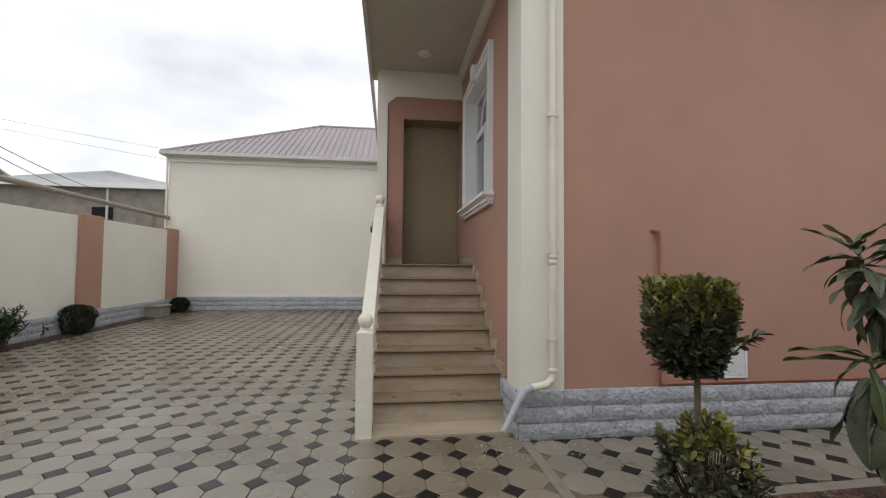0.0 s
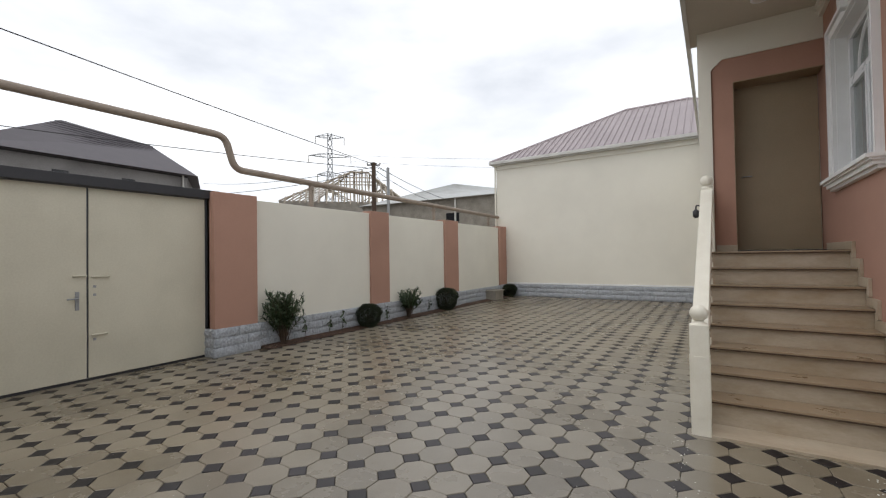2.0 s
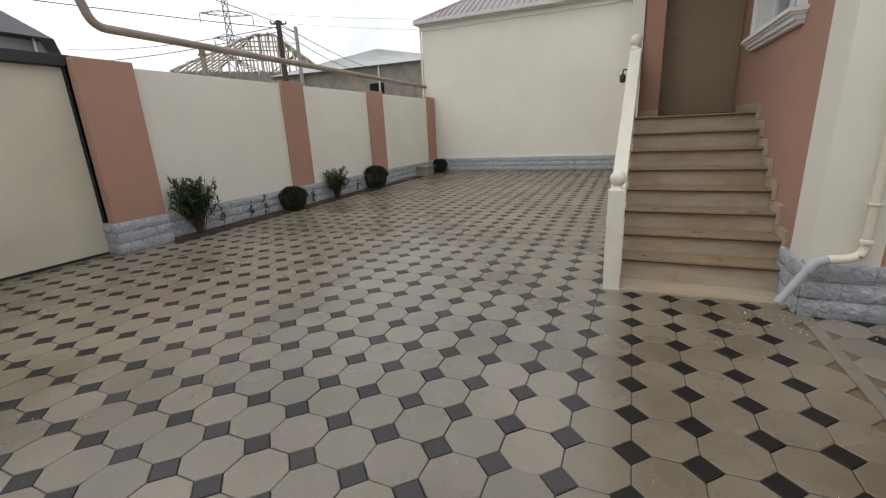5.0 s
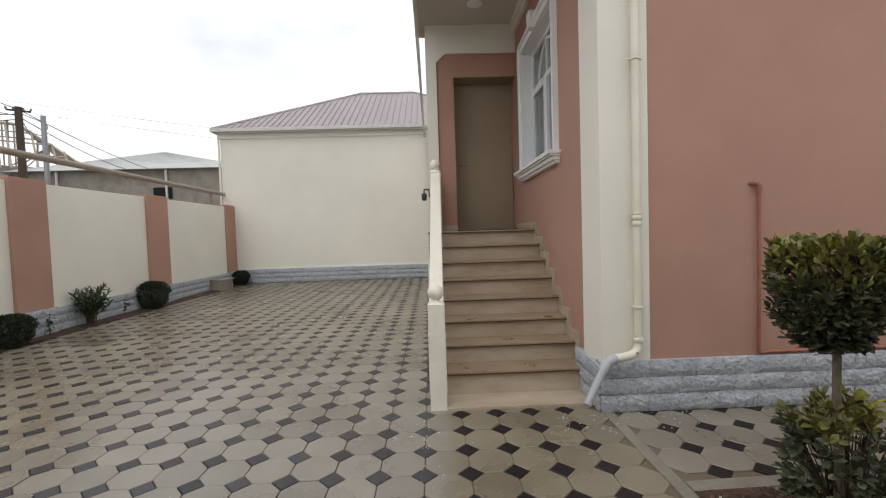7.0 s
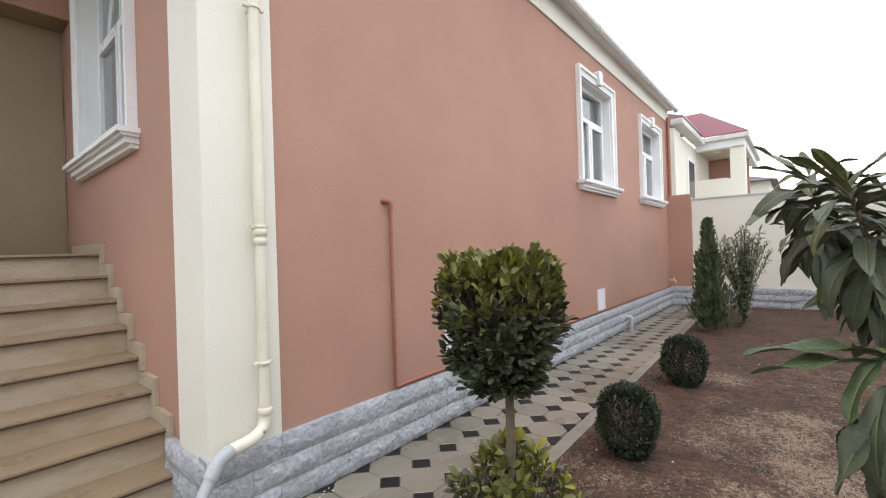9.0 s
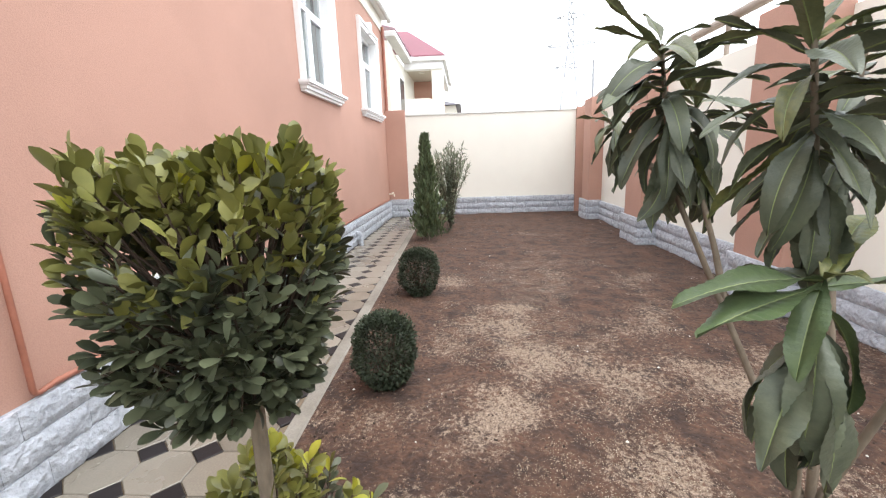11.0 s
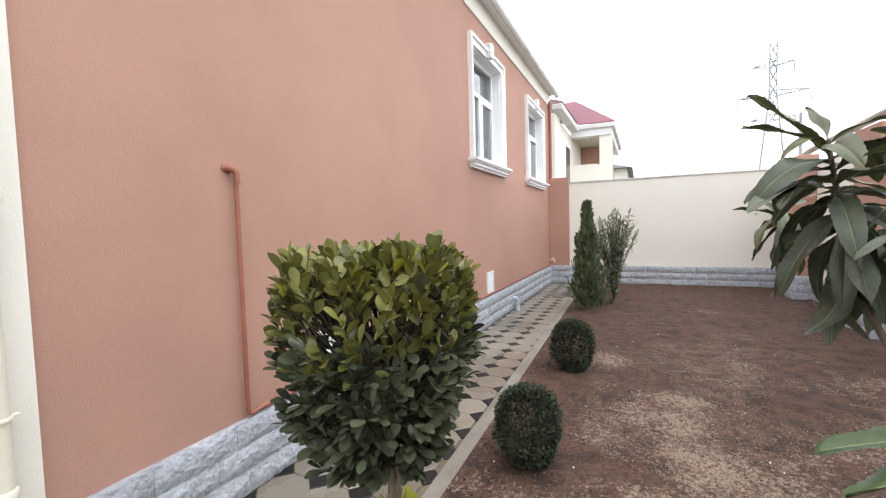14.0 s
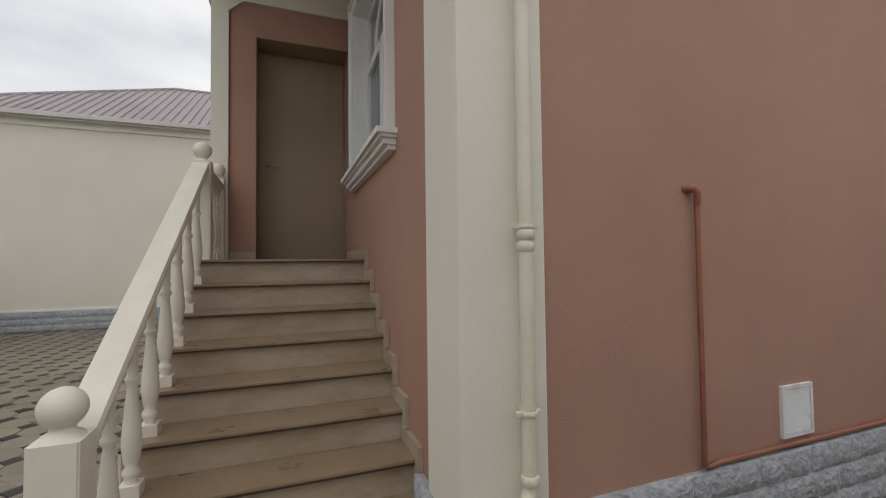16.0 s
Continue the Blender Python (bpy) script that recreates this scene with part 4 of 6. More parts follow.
def away(az, el, dist):
    """A point by its bearing (degrees, from +y turning to -x), elevation and distance over ground."""
    a, o = radians(az), OE if az < -60 else O
    return Vector((o.x - dist * math.sin(a), o.y + dist * math.cos(a), o.z + dist * math.tan(radians(el))))


def beam(bm, p, q, w):
    tube(bm, [p, (Vector(p) + Vector(q)) / 2, q], w, 4)


def pylon(at, h, yaw, arms):
    t = thing("pylon", "grey lattice steel power pylon in the distance", "pylon", (at[0], at[1], 0.0), "power pylons")
    t.rotation_euler = (0, 0, radians(yaw))
    w0, w1 = h * 0.085, h * 0.016
    bm = bmesh.new()
    lv = [0, 0.16, 0.30, 0.42, 0.52, 0.61, 0.69, 0.76, 0.83, 0.90, 0.97]

    def corner(f, k):
        w = w0 + (w1 - w0) * min(1.0, f / 0.70)
        return Vector((w * (1, 1, -1, -1)[k], w * (1, -1, -1, 1)[k], h * f))
    for a, b in zip(lv, lv[1:]):
        for k in range(4):
            beam(bm, corner(a, k), corner(b, k), 0.13)
            beam(bm, corner(a, k), corner(b, (k + 1) % 4), 0.07)
            beam(bm, corner(a, (k + 1) % 4), corner(b, k), 0.07)
    part("tower", bm, STEEL, t)
    for f, half in arms:
        bm = bmesh.new()
        for s in (-1, 1):
            tip = Vector((s * half, 0, h * f))
            for k in range(4):
                beam(bm, corner(f - 0.012 if k % 2 else f + 0.022, k), tip, 0.09)
            for q in (0.35, 0.65):
                beam(bm, (s * half * q, 0, h * f - 0.3 * (1 - q)), (s * half * (q + 0.2), 0, h * f + 0.8 * (1 - q)), 0.06)
        arm = part("cross_arm", bm, STEEL, t)
        for s in (-1, 1):
            bm = bmesh.new()
            tube(bm, [(s * half, 0, h * f), (s * half, 0, h * f - 1.2), (s * half, 0, h * f - 2.6)], 0.12, 6)
            part("insulator", bm, BLOCK, arm)
    return t


pw = away(47.3, 0, 150)
pylon(pw, 45.5, 47, ((0.945, 4.8), (0.80, 7.0), (0.66, 4.2)))
pe = away(-102.6, 0, 130)
pylon(pe, 43.5, 77, ((0.86, 3.9), (0.70, 7.0), (0.57, 4.2)))


def hip_house(name, label, corners, zt, ridge, wall_mat, roof_mat, over=0.5):
    """A house on four ground corners with a hip roof; ridge: two points."""
    h = thing(name, label, "house", (corners[0][0], corners[0][1], 0.0))
    org = Vector((corners[0][0], corners[0][1], 0.0))
    bm = bmesh.new()
    prism(bm, [Vector((x, y, 0.0)) - org for x, y in corners], (0, 0, zt))
    part("wall", bm, wall_mat, h)
    mid = Vector((sum(x for x, _ in corners) / 4, sum(y for _, y in corners) / 4, 0))
    bm = bmesh.new()
    es = []
    for x, y in corners:
        d = (Vector((x, y, 0)) - mid).normalized() * over * 1.4
        es.append(bm.verts.new(Vector((x + d.x, y + d.y, zt)) - org))
    rs = [bm.verts.new(Vector(p) - org) for p in ridge]
    for f in ((es[0], es[1], rs[1], rs[0]), (es[1], es[2], rs[1]), (es[2], es[3], rs[0], rs[1]), (es[3], es[0], rs[0]), (es[3], es[2], es[1], es[0])):
        bm.faces.new(f)
    bmesh.ops.recalc_face_normals(bm, faces=bm.faces)
    roof = part("roof", bm, roof_mat, h)
    return h, org, roof, [v for v in corners]


def slope_ribs(roof, org, a, b, r0, r1, n, size, mat, across=False):
    """Ribs on a roof face between eave a-b and ridge r0-r1: down the slope, or across it in courses."""
    bm = bmesh.new()
    a, b, r0, r1 = (Vector(p) - org for p in (a, b, r0, r1))
    nrm = (b - a).cross(r0 - a).normalized()
    if nrm.z < 0:
        nrm = -nrm
    for k in range(1, n):
        s = k / n
        if across:
            p, q = a.lerp(r0, s), b.lerp(r1, s)
        else:
            p, q = a.lerp(b, s), r0.lerp(r1, s)
        tube(bm, [p + nrm * size * 0.4, (p + q) / 2 + nrm * size * 0.4, q + nrm * size * 0.4], size, 4)
    part("roof_ribs", bm, mat, roof)


# dark-tiled house behind the gate
za = 5.5
A = [away(80.9, 0, 21.2), away(63.6, 0, 23.9), away(62.5, 0, 33), away(80.5, 0, 31)]
RA = [away(74.7, 14.1, 25.5), away(67.1, 12.7, 26.5)]
ha, oa, ra, _ = hip_house("house", "neighbour's house with dark grey tiled hip roof", [(p.x, p.y) for p in A], za, RA, GREYWALL, ROOFDARK, 0.4)
slope_ribs(ra, oa, (A[0].x, A[0].y, za), (A[1].x, A[1].y, za), RA[0], RA[1], 15, 0.05, ROOFDARK, True)
slope_ribs(ra, oa, (A[0].x, A[0].y, za), (A[1].x, A[1].y, za), RA[0], RA[1], 46, 0.028, ROOFDARK)
bm = bmesh.new()
tube(bm, [Vector((A[0].x, A[0].y, za)) - oa, Vector((A[1].x, A[1].y, za)) - oa], 0.07, 6)
part("gutter", bm, BLACK, ha)
for u, w, z0, z1 in ((0.30, 0.07, 4.0, 5.0), (0.62, 0.07, 4.0, 5.0)):
    p, q = A[0].lerp(A[1], u), A[0].lerp(A[1], u + w)
    back = (A[3] - A[0]).normalized()
    bm = bmesh.new()
    prism(bm, [Vector((v.x, v.y, z)) - oa - back * 0.04 for v, z in ((p, z0), (q, z0), (q, z1), (p, z1))], back * 0.3)
    part("window", bm, DUSK, ha)
for u in (0.02, 0.97):
    p = A[0].lerp(A[1], u) - (A[3] - A[0]).normalized() * 0.1
    bm = bmesh.new()
    tube(bm, [Vector((p.x, p.y, 0.0)) - oa, Vector((p.x, p.y, 2.7)) - oa, Vector((p.x, p.y, za)) - oa], 0.05, 8)
    part("downpipe", bm, GUTTER, ha)

# tall grey house beside the gate
hg = thing("house", "tall unfinished grey rendered house beyond the fence", "house", (0, 0, 0))
G = [away(86.3, 0, 17), away(112, 0, 17), away(112, 0, 27), away(87.1, 0, 26)]
bm = bmesh.new()
prism(bm, [(p.x, p.y, 0) for p in G], (0, 0, 8.6))
part("wall", bm, GREYWALL, hg)
G2 = [away(84.8, 0, 18.2), away(87.4, 0, 18.0), away(87.2, 0, 22), away(85.0, 0, 22)]
bm = bmesh.new()
prism(bm, [(p.x, p.y, 0) for p in G2], (0, 0, 5.95))
bay = part("bay", bm, GREYWALL, hg)
bm = bmesh.new()
q = [away(84.2, 0, 17.9), away(87.5, 0, 17.7), away(87.4, 0, 22.4), away(84.4, 0, 22.4)]
prism(bm, [(p.x, p.y, z) for p, z in zip(q, (5.97, 6.55, 6.55, 5.97))], (0, 0, 0.14))
part("bay_roof", bm, ROOFDARK, bay)
dpg = away(88.4, 0, 16.93)
bm = bmesh.new()
tube(bm, [(dpg.x, dpg.y, 0), (dpg.x, dpg.y, 4), (dpg.x, dpg.y, 8.5)], 0.05, 8)
part("downpipe", bm, GUTTER, hg)
wq = away(85.7, 0, 18.05)
part("window", boxes((wq.x - 0.05, wq.x + 0.12, wq.y - 0.2, wq.y + 0.2, 4.1, 5.2)), DUSK, bay)

# unfinished house with bare roof timbers
zt = O.z + 34 * math.tan(radians(7.3))
Tc = [away(53.6, 0, 34), away(37.2, 0, 34), away(37.2, 0, 44), away(51, 0, 44)]
ht = thing("house", "unfinished block house with bare timber roof rafters", "house", (0, 0, 0))
bm = bmesh.new()
prism(bm, [(p.x, p.y, 0) for p in Tc], (0, 0, zt))
part("wall", bm, BLOCK, ht)
for az in (49.5, 45.2, 41.0):
    p, q = away(az + 0.55, 0, 33.7), away(az - 0.55, 0, 33.7)
    bm = bmesh.new()
    prism(bm, [(p.x, p.y, 4.3), (q.x, q.y, 4.3), (q.x, q.y, 5.3), (p.x, p.y, 5.3)], (away(az, 0, 34.3) - away(az, 0, 33.7)))
    part("window", bm, DUSK, ht)
R0, R1 = away(44.6, 11.2, 38), away(42.4, 11.2, 38)
Tz = [Vector((p.x, p.y, zt)) for p in Tc]
bm = bmesh.new()
beam(bm, R0, R1, 0.09)
part("ridge_beam", bm, TIMBER, ht)
wob = random.Random(21)
for a, b, r0, r1, n in ((Tz[0], Tz[1], R0, R1, 20), (Tz[3], Tz[0], R0, R0, 11), (Tz[1], Tz[2], R1, R1, 11), (Tz[2], Tz[3], R1, R0, 16)):
    bm = bmesh.new()
    beam(bm, a, r0, 0.07)
    part("hip_beam", bm, TIMBER, ht)
    along = (b - a).normalized()
    f0 = max(0.1, (r0 - a).dot(along) / (b - a).length)
    f1 = min(0.9, (r1 - a).dot(along) / (b - a).length)
    for k in range(1, n):
        s = k / n + wob.uniform(-0.008, 0.008)
        p = a.lerp(b, s)
        q = a.lerp(r0, s / f0) if s < f0 else b.lerp(r1, (1 - s) / (1 - f1)) if s > f1 else r0.lerp(r1, (s - f0) / max(0.001, f1 - f0))
        way = (q - p).normalized()
        p, q = p - way * wob.uniform(0.2, 0.5), q + way * wob.uniform(0.0, 0.35)
        bm = bmesh.new()
        beam(bm, p, q, 0.055)
        part("rafter", bm, TIMBER, ht)
    for s in (0.28, 0.55, 0.8):
        bm = bmesh.new()
        beam(bm, a.lerp(r0, s), b.lerp(r1, s), 0.045)
        part("batten", bm, TIMBER, ht)
for u in (0.15, 0.5, 0.85):
    top = R0.lerp(R1, u)
    foot = Vector((top.x, top.y, zt))
    bm = bmesh.new()
    beam(bm, foot, top, 0.06)
    beam(bm, foot, Tz[0].lerp(R0, 0.55) + Vector((0, 0, -0.1)), 0.045)
    beam(bm, foot, Tz[1].lerp(R1, 0.55) + Vector((0, 0, -0.1)), 0.045)
    part("king_post", bm, TIMBER, ht)

# low block house with galvanised roof
zl = 4.61
L = [away(43.0, 0, 27), away(22.5, 0, 21.6), away(17, 0, 40), away(40, 0, 40)]
RL = [away(30.9, 9.7, 31), away(21.0, 0, 36)]
RL[1].z = RL[0].z
hl, ol, rl, _ = hip_house("house", "low grey block house with pale galvanised roof", [(p.x, p.y) for p in L], zl, RL, BLOCK, ROOFWHITE, 0.25)
slope_ribs(rl, ol, (L[0].x, L[0].y, zl), (L[1].x, L[1].y, zl), RL[0], RL[1], 40, 0.03, ROOFWHITE)
run = (L[1] - L[0]).normalized()
out = Vector((run.y, -run.x, 0.0))
for u, w, z0, z1 in ((0.60, 0.8, 3.3, 3.8),):
    p = L[0].lerp(L[1], u)
    bm = bmesh.new()
    prism(bm, [Vector((v.x, v.y, z)) - ol + out * 0.05 for v, z in ((p, z0), (p + run * w, z0), (p + run * w, z1), (p, z1))], -out * 0.3)
    part("window", bm, DUSK, hl)
for u in (0.20, 0.66):
    p = L[0].lerp(L[1], u) + out * 0.1
    bm = bmesh.new()
    tube(bm, [Vector((p.x, p.y, 0)) - ol, Vector((p.x, p.y, 2)) - ol, Vector((p.x, p.y, zl)) - ol], 0.05, 8)
    part("downpipe", bm, GUTTER, hl)

# poles and wires
p1, p2 = Vector((-8.79, 10.29, 0)), Vector((-6.76, 8.56, 0))
z1, z2 = 4.47, 3.76
po = thing("utility_pole", "dark timber utility pole with insulator brackets", "pole", (p1.x, p1.y, 0))
bm = bmesh.new()
tube(bm, [(0, 0, 0), (0, 0, 3), (0, 0, z1)], [0.085, 0.075, 0.065], 8)
part("shaft", bm, TWIG, po)
bm = bmesh.new()
tube(bm, [(-0.16, -0.12, z1 - 0.08), (0, 0, z1 - 0.08), (0.16, 0.12, z1 - 0.08)], 0.022, 6)
arm = part("cross_arm", bm, WIRE, po)
for s in (-1, -0.4, 0.4, 1):
    bm = bmesh.new()
    lathe(bm, [(0.012, 0), (0.024, 0.02), (0.016, 0.06)], 0.16 * s, 0.12 * s, z1 - 0.065, 8)
    part("insulator", bm, BLOCK, arm)
bm = bmesh.new()
tube(bm, rounded([(0.05, 0.03, z1 - 0.15), (0.45, 0.2, z1 - 0.35), (0.40, 0.15, z1 - 0.62), (0.15, 0.05, z1 - 0.55), (0.05, 0.02, z1 - 0.3)], 0.08), 0.008, 5)
part("cable_loop", bm, WIRE, po)
pq = thing("utility_pole", "slim grey steel utility pole", "pole", (p2.x, p2.y, 0))
bm = bmesh.new()
tube(bm, [(0, 0, 0), (0, 0, 2), (0, 0, z2)], 0.04, 8)
part("shaft", bm, STEEL, pq)


def wire(p, q, sag, r=0.016):
    w = thing("overhead_wire", "black overhead cable sagging between poles", "cable", tuple(p), "overhead wires")
    p, q = Vector(p), Vector(q)
    bm = bmesh.new()
    pts = [(q - p) * (k / 16) - Vector((0, 0, sag * 4 * (k / 16) * (1 - k / 16))) for k in range(17)]
    tube(bm, pts, r, 5)
    part("cable", bm, WIRE, w)


pt = Vector((p1.x, p1.y, z1 - 0.05))
eave_l = L[0].lerp(L[1], 0.62)
wire(pt, (-6.0, -5.2, 4.50), 0.06, 0.009)
wire(pt - Vector((0, 0, 0.14)), away(100, 11.8, 12.5), 0.12, 0.009)
wire(pt - Vector((0, 0, 0.22)), away(66, 7.4, 24), 0.25, 0.010)
wire(pt - Vector((0, 0, 0.10)), away(62, 9.0, 33), 0.25, 0.010)
wire(pt, Vector((eave_l.x, eave_l.y, zl - 0.1)), 0.12, 0.011)
wire(pt - Vector((0, 0, 0.16)), Vector((L[0].lerp(L[1], 0.55).x, L[0].lerp(L[1], 0.55).y, zl - 0.15)), 0.18, 0.011)
wire(away(48.9, 13.4, 150), away(-32, 8.5, 190), 6, 0.035)
wire(away(45.2, 12.6, 150), away(-34, 7.2, 190), 6, 0.035)

# eastern neighbour with the maroon roof
EH = thing("house", "cream neighbouring house with maroon roof and porch", "house", (0, 0, 0))
part("wall", boxes((12.1, 20.5, 3.86, 9.5, 0, 4.14)), CREAM, EH)
part("corner_pier", boxes((12.05, 12.75, 3.80, 4.2, 0, 4.14)), CREAM, EH)
part("porch_back_wall", boxes((17.6, 17.75, 2.75, 3.86, 0, 4.1)), SALMON, EH)
part("eave", boxes((12.0, 15.05, 3.60, 3.86, 4.20, 4.34)), GUTTER, EH, bevel=0.02)
part("porch_beam", boxes((15.15, 15.45, 2.66, 3.86, 4.06, 4.32), (15.45, 20.0, 2.66, 2.82, 4.06, 4.32)), WHITE, EH)
part("porch_gutter", boxes((15.05, 15.15, 2.56, 3.86, 4.27, 4.40), (15.15, 20.0, 2.56, 2.66, 4.27, 4.40)), GUTTER, EH, bevel=0.02)
part("porch_ceiling", boxes((15.45, 20.0, 2.82, 3.86, 4.12, 4.17)), SOFFIT, EH)
part("porch_pillar", boxes((15.2, 15.55, 2.66, 3.02, 0, 4.06)), CREAM, EH, bevel=0.015)
bm = bmesh.new()
lathe(bm, [(0.10, 0.0), (0.10, -0.02), (0.07, -0.03)], 16.0, 3.4, 4.12, 12)
part("porch_lamp", bm, LAMP, EH)
bm = bmesh.new()
prism(bm, [(15.03, 2.58, 1.8), (15.03, 2.68, 2.80), (15.03, 2.80, 2.97), (15.03, 2.95, 3.12), (15.03, 3.1, 3.18), (15.03, 3.86, 3.18), (15.03, 3.86, 1.8)], (0.12, 0, 0))
part("parapet", bm, CREAM, EH)
ew = part("window", boxes((13.75, 14.75, 3.82, 3.86, 2.5, 3.75)), WHITE, EH)
part("pane", boxes((13.88, 14.62, 3.812, 3.82, 2.62, 3.62)), DUSK, ew)
bm = bmesh.new()
prism(bm, [(12.0, 3.60, 4.36), (15.1, 3.60, 4.41), (16.5, 4.30, 5.50), (15.6, 5.6, 5.75)], (0, 0, 0.03))
prism(bm, [(15.08, 2.57, 4.41), (20.0, 2.57, 4.41), (20.0, 3.87, 5.50), (16.5, 3.87, 5.50)], (0, 0, 0.03))
prism(bm, [(15.08, 2.57, 4.41), (16.5, 3.87, 5.50), (16.5, 4.30, 5.50), (15.08, 3.62, 4.41)], (0, 0, 0.03))
prism(bm, [(16.5, 3.87, 5.46), (20.0, 3.87, 5.46), (20.0, 5.6, 5.70), (15.6, 5.6, 5.70), (16.5, 4.30, 5.46)], (0, 0, 0.03))
part("roof", bm, ROOFRED, EH)
part("far_porch_wall", boxes((16.6, 17.2, 3.3, 3.5, 0, 3.35), (16.6, 17.2, 3.1, 3.3, 0, 3.1)), CREAM, EH)
x, y, w, h = 26.0, 2.55, 5.0, 4.2
hip_house("house", "small far house with a low dark roof", [(x, y), (x, y + w), (x + 8, y + w), (x + 8, y)], h, [(x + 3, y + w / 2, h + 1.0), (x + 5, y + w / 2, h + 1.0)], CREAM, ROOFDARK, 0.4)

# ---- plants ----
rng = np.random.default_rng(7)


def leaf_cloud(name, parent, mat, at, way, length, width, droop=0.25, fold=0.25, seg=3, label=""):
    """One mesh of many small folded leaves: at and way are n x 3 arrays, length and width n numbers."""
    n = len(at)
    way = way / np.linalg.norm(way, axis=1, keepdims=True)
    up = rng.normal(size=(n, 3)) * 0.45 + np.array([0, 0, 1.0])
    side = np.cross(way, up)
    side /= np.linalg.norm(side, axis=1, keepdims=True) + 1e-9
    nor = np.cross(side, way)
    verts, faces = [], []
    cols = 3
    shape = [(0.0, 0.12), (0.18, 0.48), (0.42, 0.86), (0.68, 1.0), (0.88, 0.70), (1.0, 0.12)] if seg == 3 else [(0.0, 0.15), (0.5, 1.0), (1.0, 0.05)]
    rows = len(shape)
    V = np.zeros((n, rows, cols, 3))
    for i, (s, w) in enumerate(shape):
        c = at + way * (length * s)[:, None] - nor * (droop * length * s * s)[:, None]
        for j, k in enumerate((-1, 0, 1)):
            V[:, i, j] = c + side * (k * 0.5 * width * w)[:, None] + nor * (abs(k) * fold * width * w * 0.5)[:, None]
    idx = np.arange(n * rows * cols).reshape(n, rows, cols)
    F = []
    for i in range(rows - 1):
        for j in range(cols - 1):
            F.append(np.stack([idx[:, i, j], idx[:, i, j + 1], idx[:, i + 1, j + 1], idx[:, i + 1, j]], 1))
    F = np.concatenate(F)
    me = bpy.data.meshes.new(name)
    me.from_pydata(V.reshape(-1, 3).tolist(), [], F.tolist())
    me.materials.append(mat)
    me.polygons.foreach_set("use_smooth", [True] * len(me.polygons))
    ob = new(name, me)
    ob.parent = parent
    if label:
        tagged(ob, label)
    return ob


def unit(v):
    return v / np.linalg.norm(v, axis=-1, keepdims=True)


def whorls(tips, ways, per, length, spread, depth):
    """Leaves in whorls at twig tips: places and ways."""
    at, way = [], []
    for t, w in zip(tips, ways):
        w = w / np.linalg.norm(w)
        a = np.cross(w, rng.normal(size=3))
        a /= np.linalg.norm(a)
        b = np.cross(w, a)
        for k in range(per):
            ang = k * 2.4 + rng.uniform(0, 0.6)
            s = spread * (0.35 + 0.65 * k / per) * rng.uniform(0.8, 1.2)
            d = w * math.cos(s) + (a * math.cos(ang) + b * math.sin(ang)) * math.sin(s)
            at.append(t - w * depth * (k / per) + d * 0.004)
            way.append(d)
    return np.array(at), np.array(way)


# bay topiary: a trimmed, flat-topped head on a bare stem
bay = thing("bay_tree", "clipped bay topiary with leafy head on bare stem", "tree", (1.985, 2.40, 0.0))
bm = bmesh.new()
tube(bm, [(0, 0, -0.02), (0.005, 0, 0.3), (-0.006, 0.004, 0.6), (-0.01, 0, 0.9), (-0.02, 0, 1.1)], [0.021, 0.018, 0.0165, 0.016, 0.010], 10)
part("trunk", bm, BARK, bay, smooth=True)


def head(n, rx, ry, z0, z1, flat=3.0):
    """Points on and in a trimmed head: a rounded drum wider at the top."""
    d = unit(rng.normal(size=(n, 3)))
    p = np.abs(d) ** flat
    k = 1.0 / (p.sum(axis=1) ** (1 / flat))
    q = d * k[:, None]
    taper = 0.86 + 0.14 * np.clip((q[:, 2] + 1) / 1.2, 0, 1)
    lump = 1 + 0.22 * np.array([noise.noise(tuple(v * 2.2)) for v in d])
    x = q[:, 0] * rx * taper * lump
    y = q[:, 1] * ry * taper * lump
    z = (z0 + z1) / 2 + q[:, 2] * (z1 - z0) / 2 * (0.96 + 0.06 * lump)
    return np.stack([x, y, z], 1), d


CROWN = ((0.0, 0.58), (0.15, 0.78), (0.35, 0.93), (0.55, 1.0), (0.8, 1.02), (1.0, 0.98))


def crown_tips(n, radius, z0, z1):
    """Shoot tips of a clipped bowl-shaped head, flat on top, with ragged clumps and gaps; and the ways they point."""
    tips, ways = [], []
    while len(tips) < n:
        az = rng.uniform(0, 2 * math.pi)
        u = rng.random()
        r = float(np.interp(u, [c[0] for c in CROWN], [c[1] for c in CROWN])) * radius
        kind = rng.random()
        if kind < 0.30:
            u = 1.0 - 0.05 * rng.random()
            r = radius * 0.94 * math.sqrt(rng.random())
        elif kind < 0.36:
            u = 0.10 * rng.random()
            r = radius * 0.6 * math.sqrt(rng.random())
        c, s = math.cos(az), math.sin(az)
        clump = noise.noise((c * 2.6 + 3.1, s * 2.6, u * 3.4))
        fine = noise.noise((c * 5.5, s * 5.5 + 7.0, u * 7.0))
        if fine < -0.15 and rng.random() < 0.85:
            continue
        inner = rng.uniform(0.5, 0.85) if rng.random() < 0.22 else 1.0
        r *= (1.0 + 0.20 * clump + 0.07 * fine) * inner
        z = z0 + (z1 - z0) * u + (0.05 * clump + 0.035 * fine if u > 0.9 else 0.0)
        tips.append((r * c, r * s, z - (1 - inner) * 0.08))
        lean = 1.0 - 0.55 * max(0.0, u - 0.5) * 2
        ways.append((c * lean, s * lean, 0.15 + 1.15 * u))
    ways = np.array(ways) + rng.normal(size=(n, 3)) * 0.22
    return np.array(tips), unit(ways)


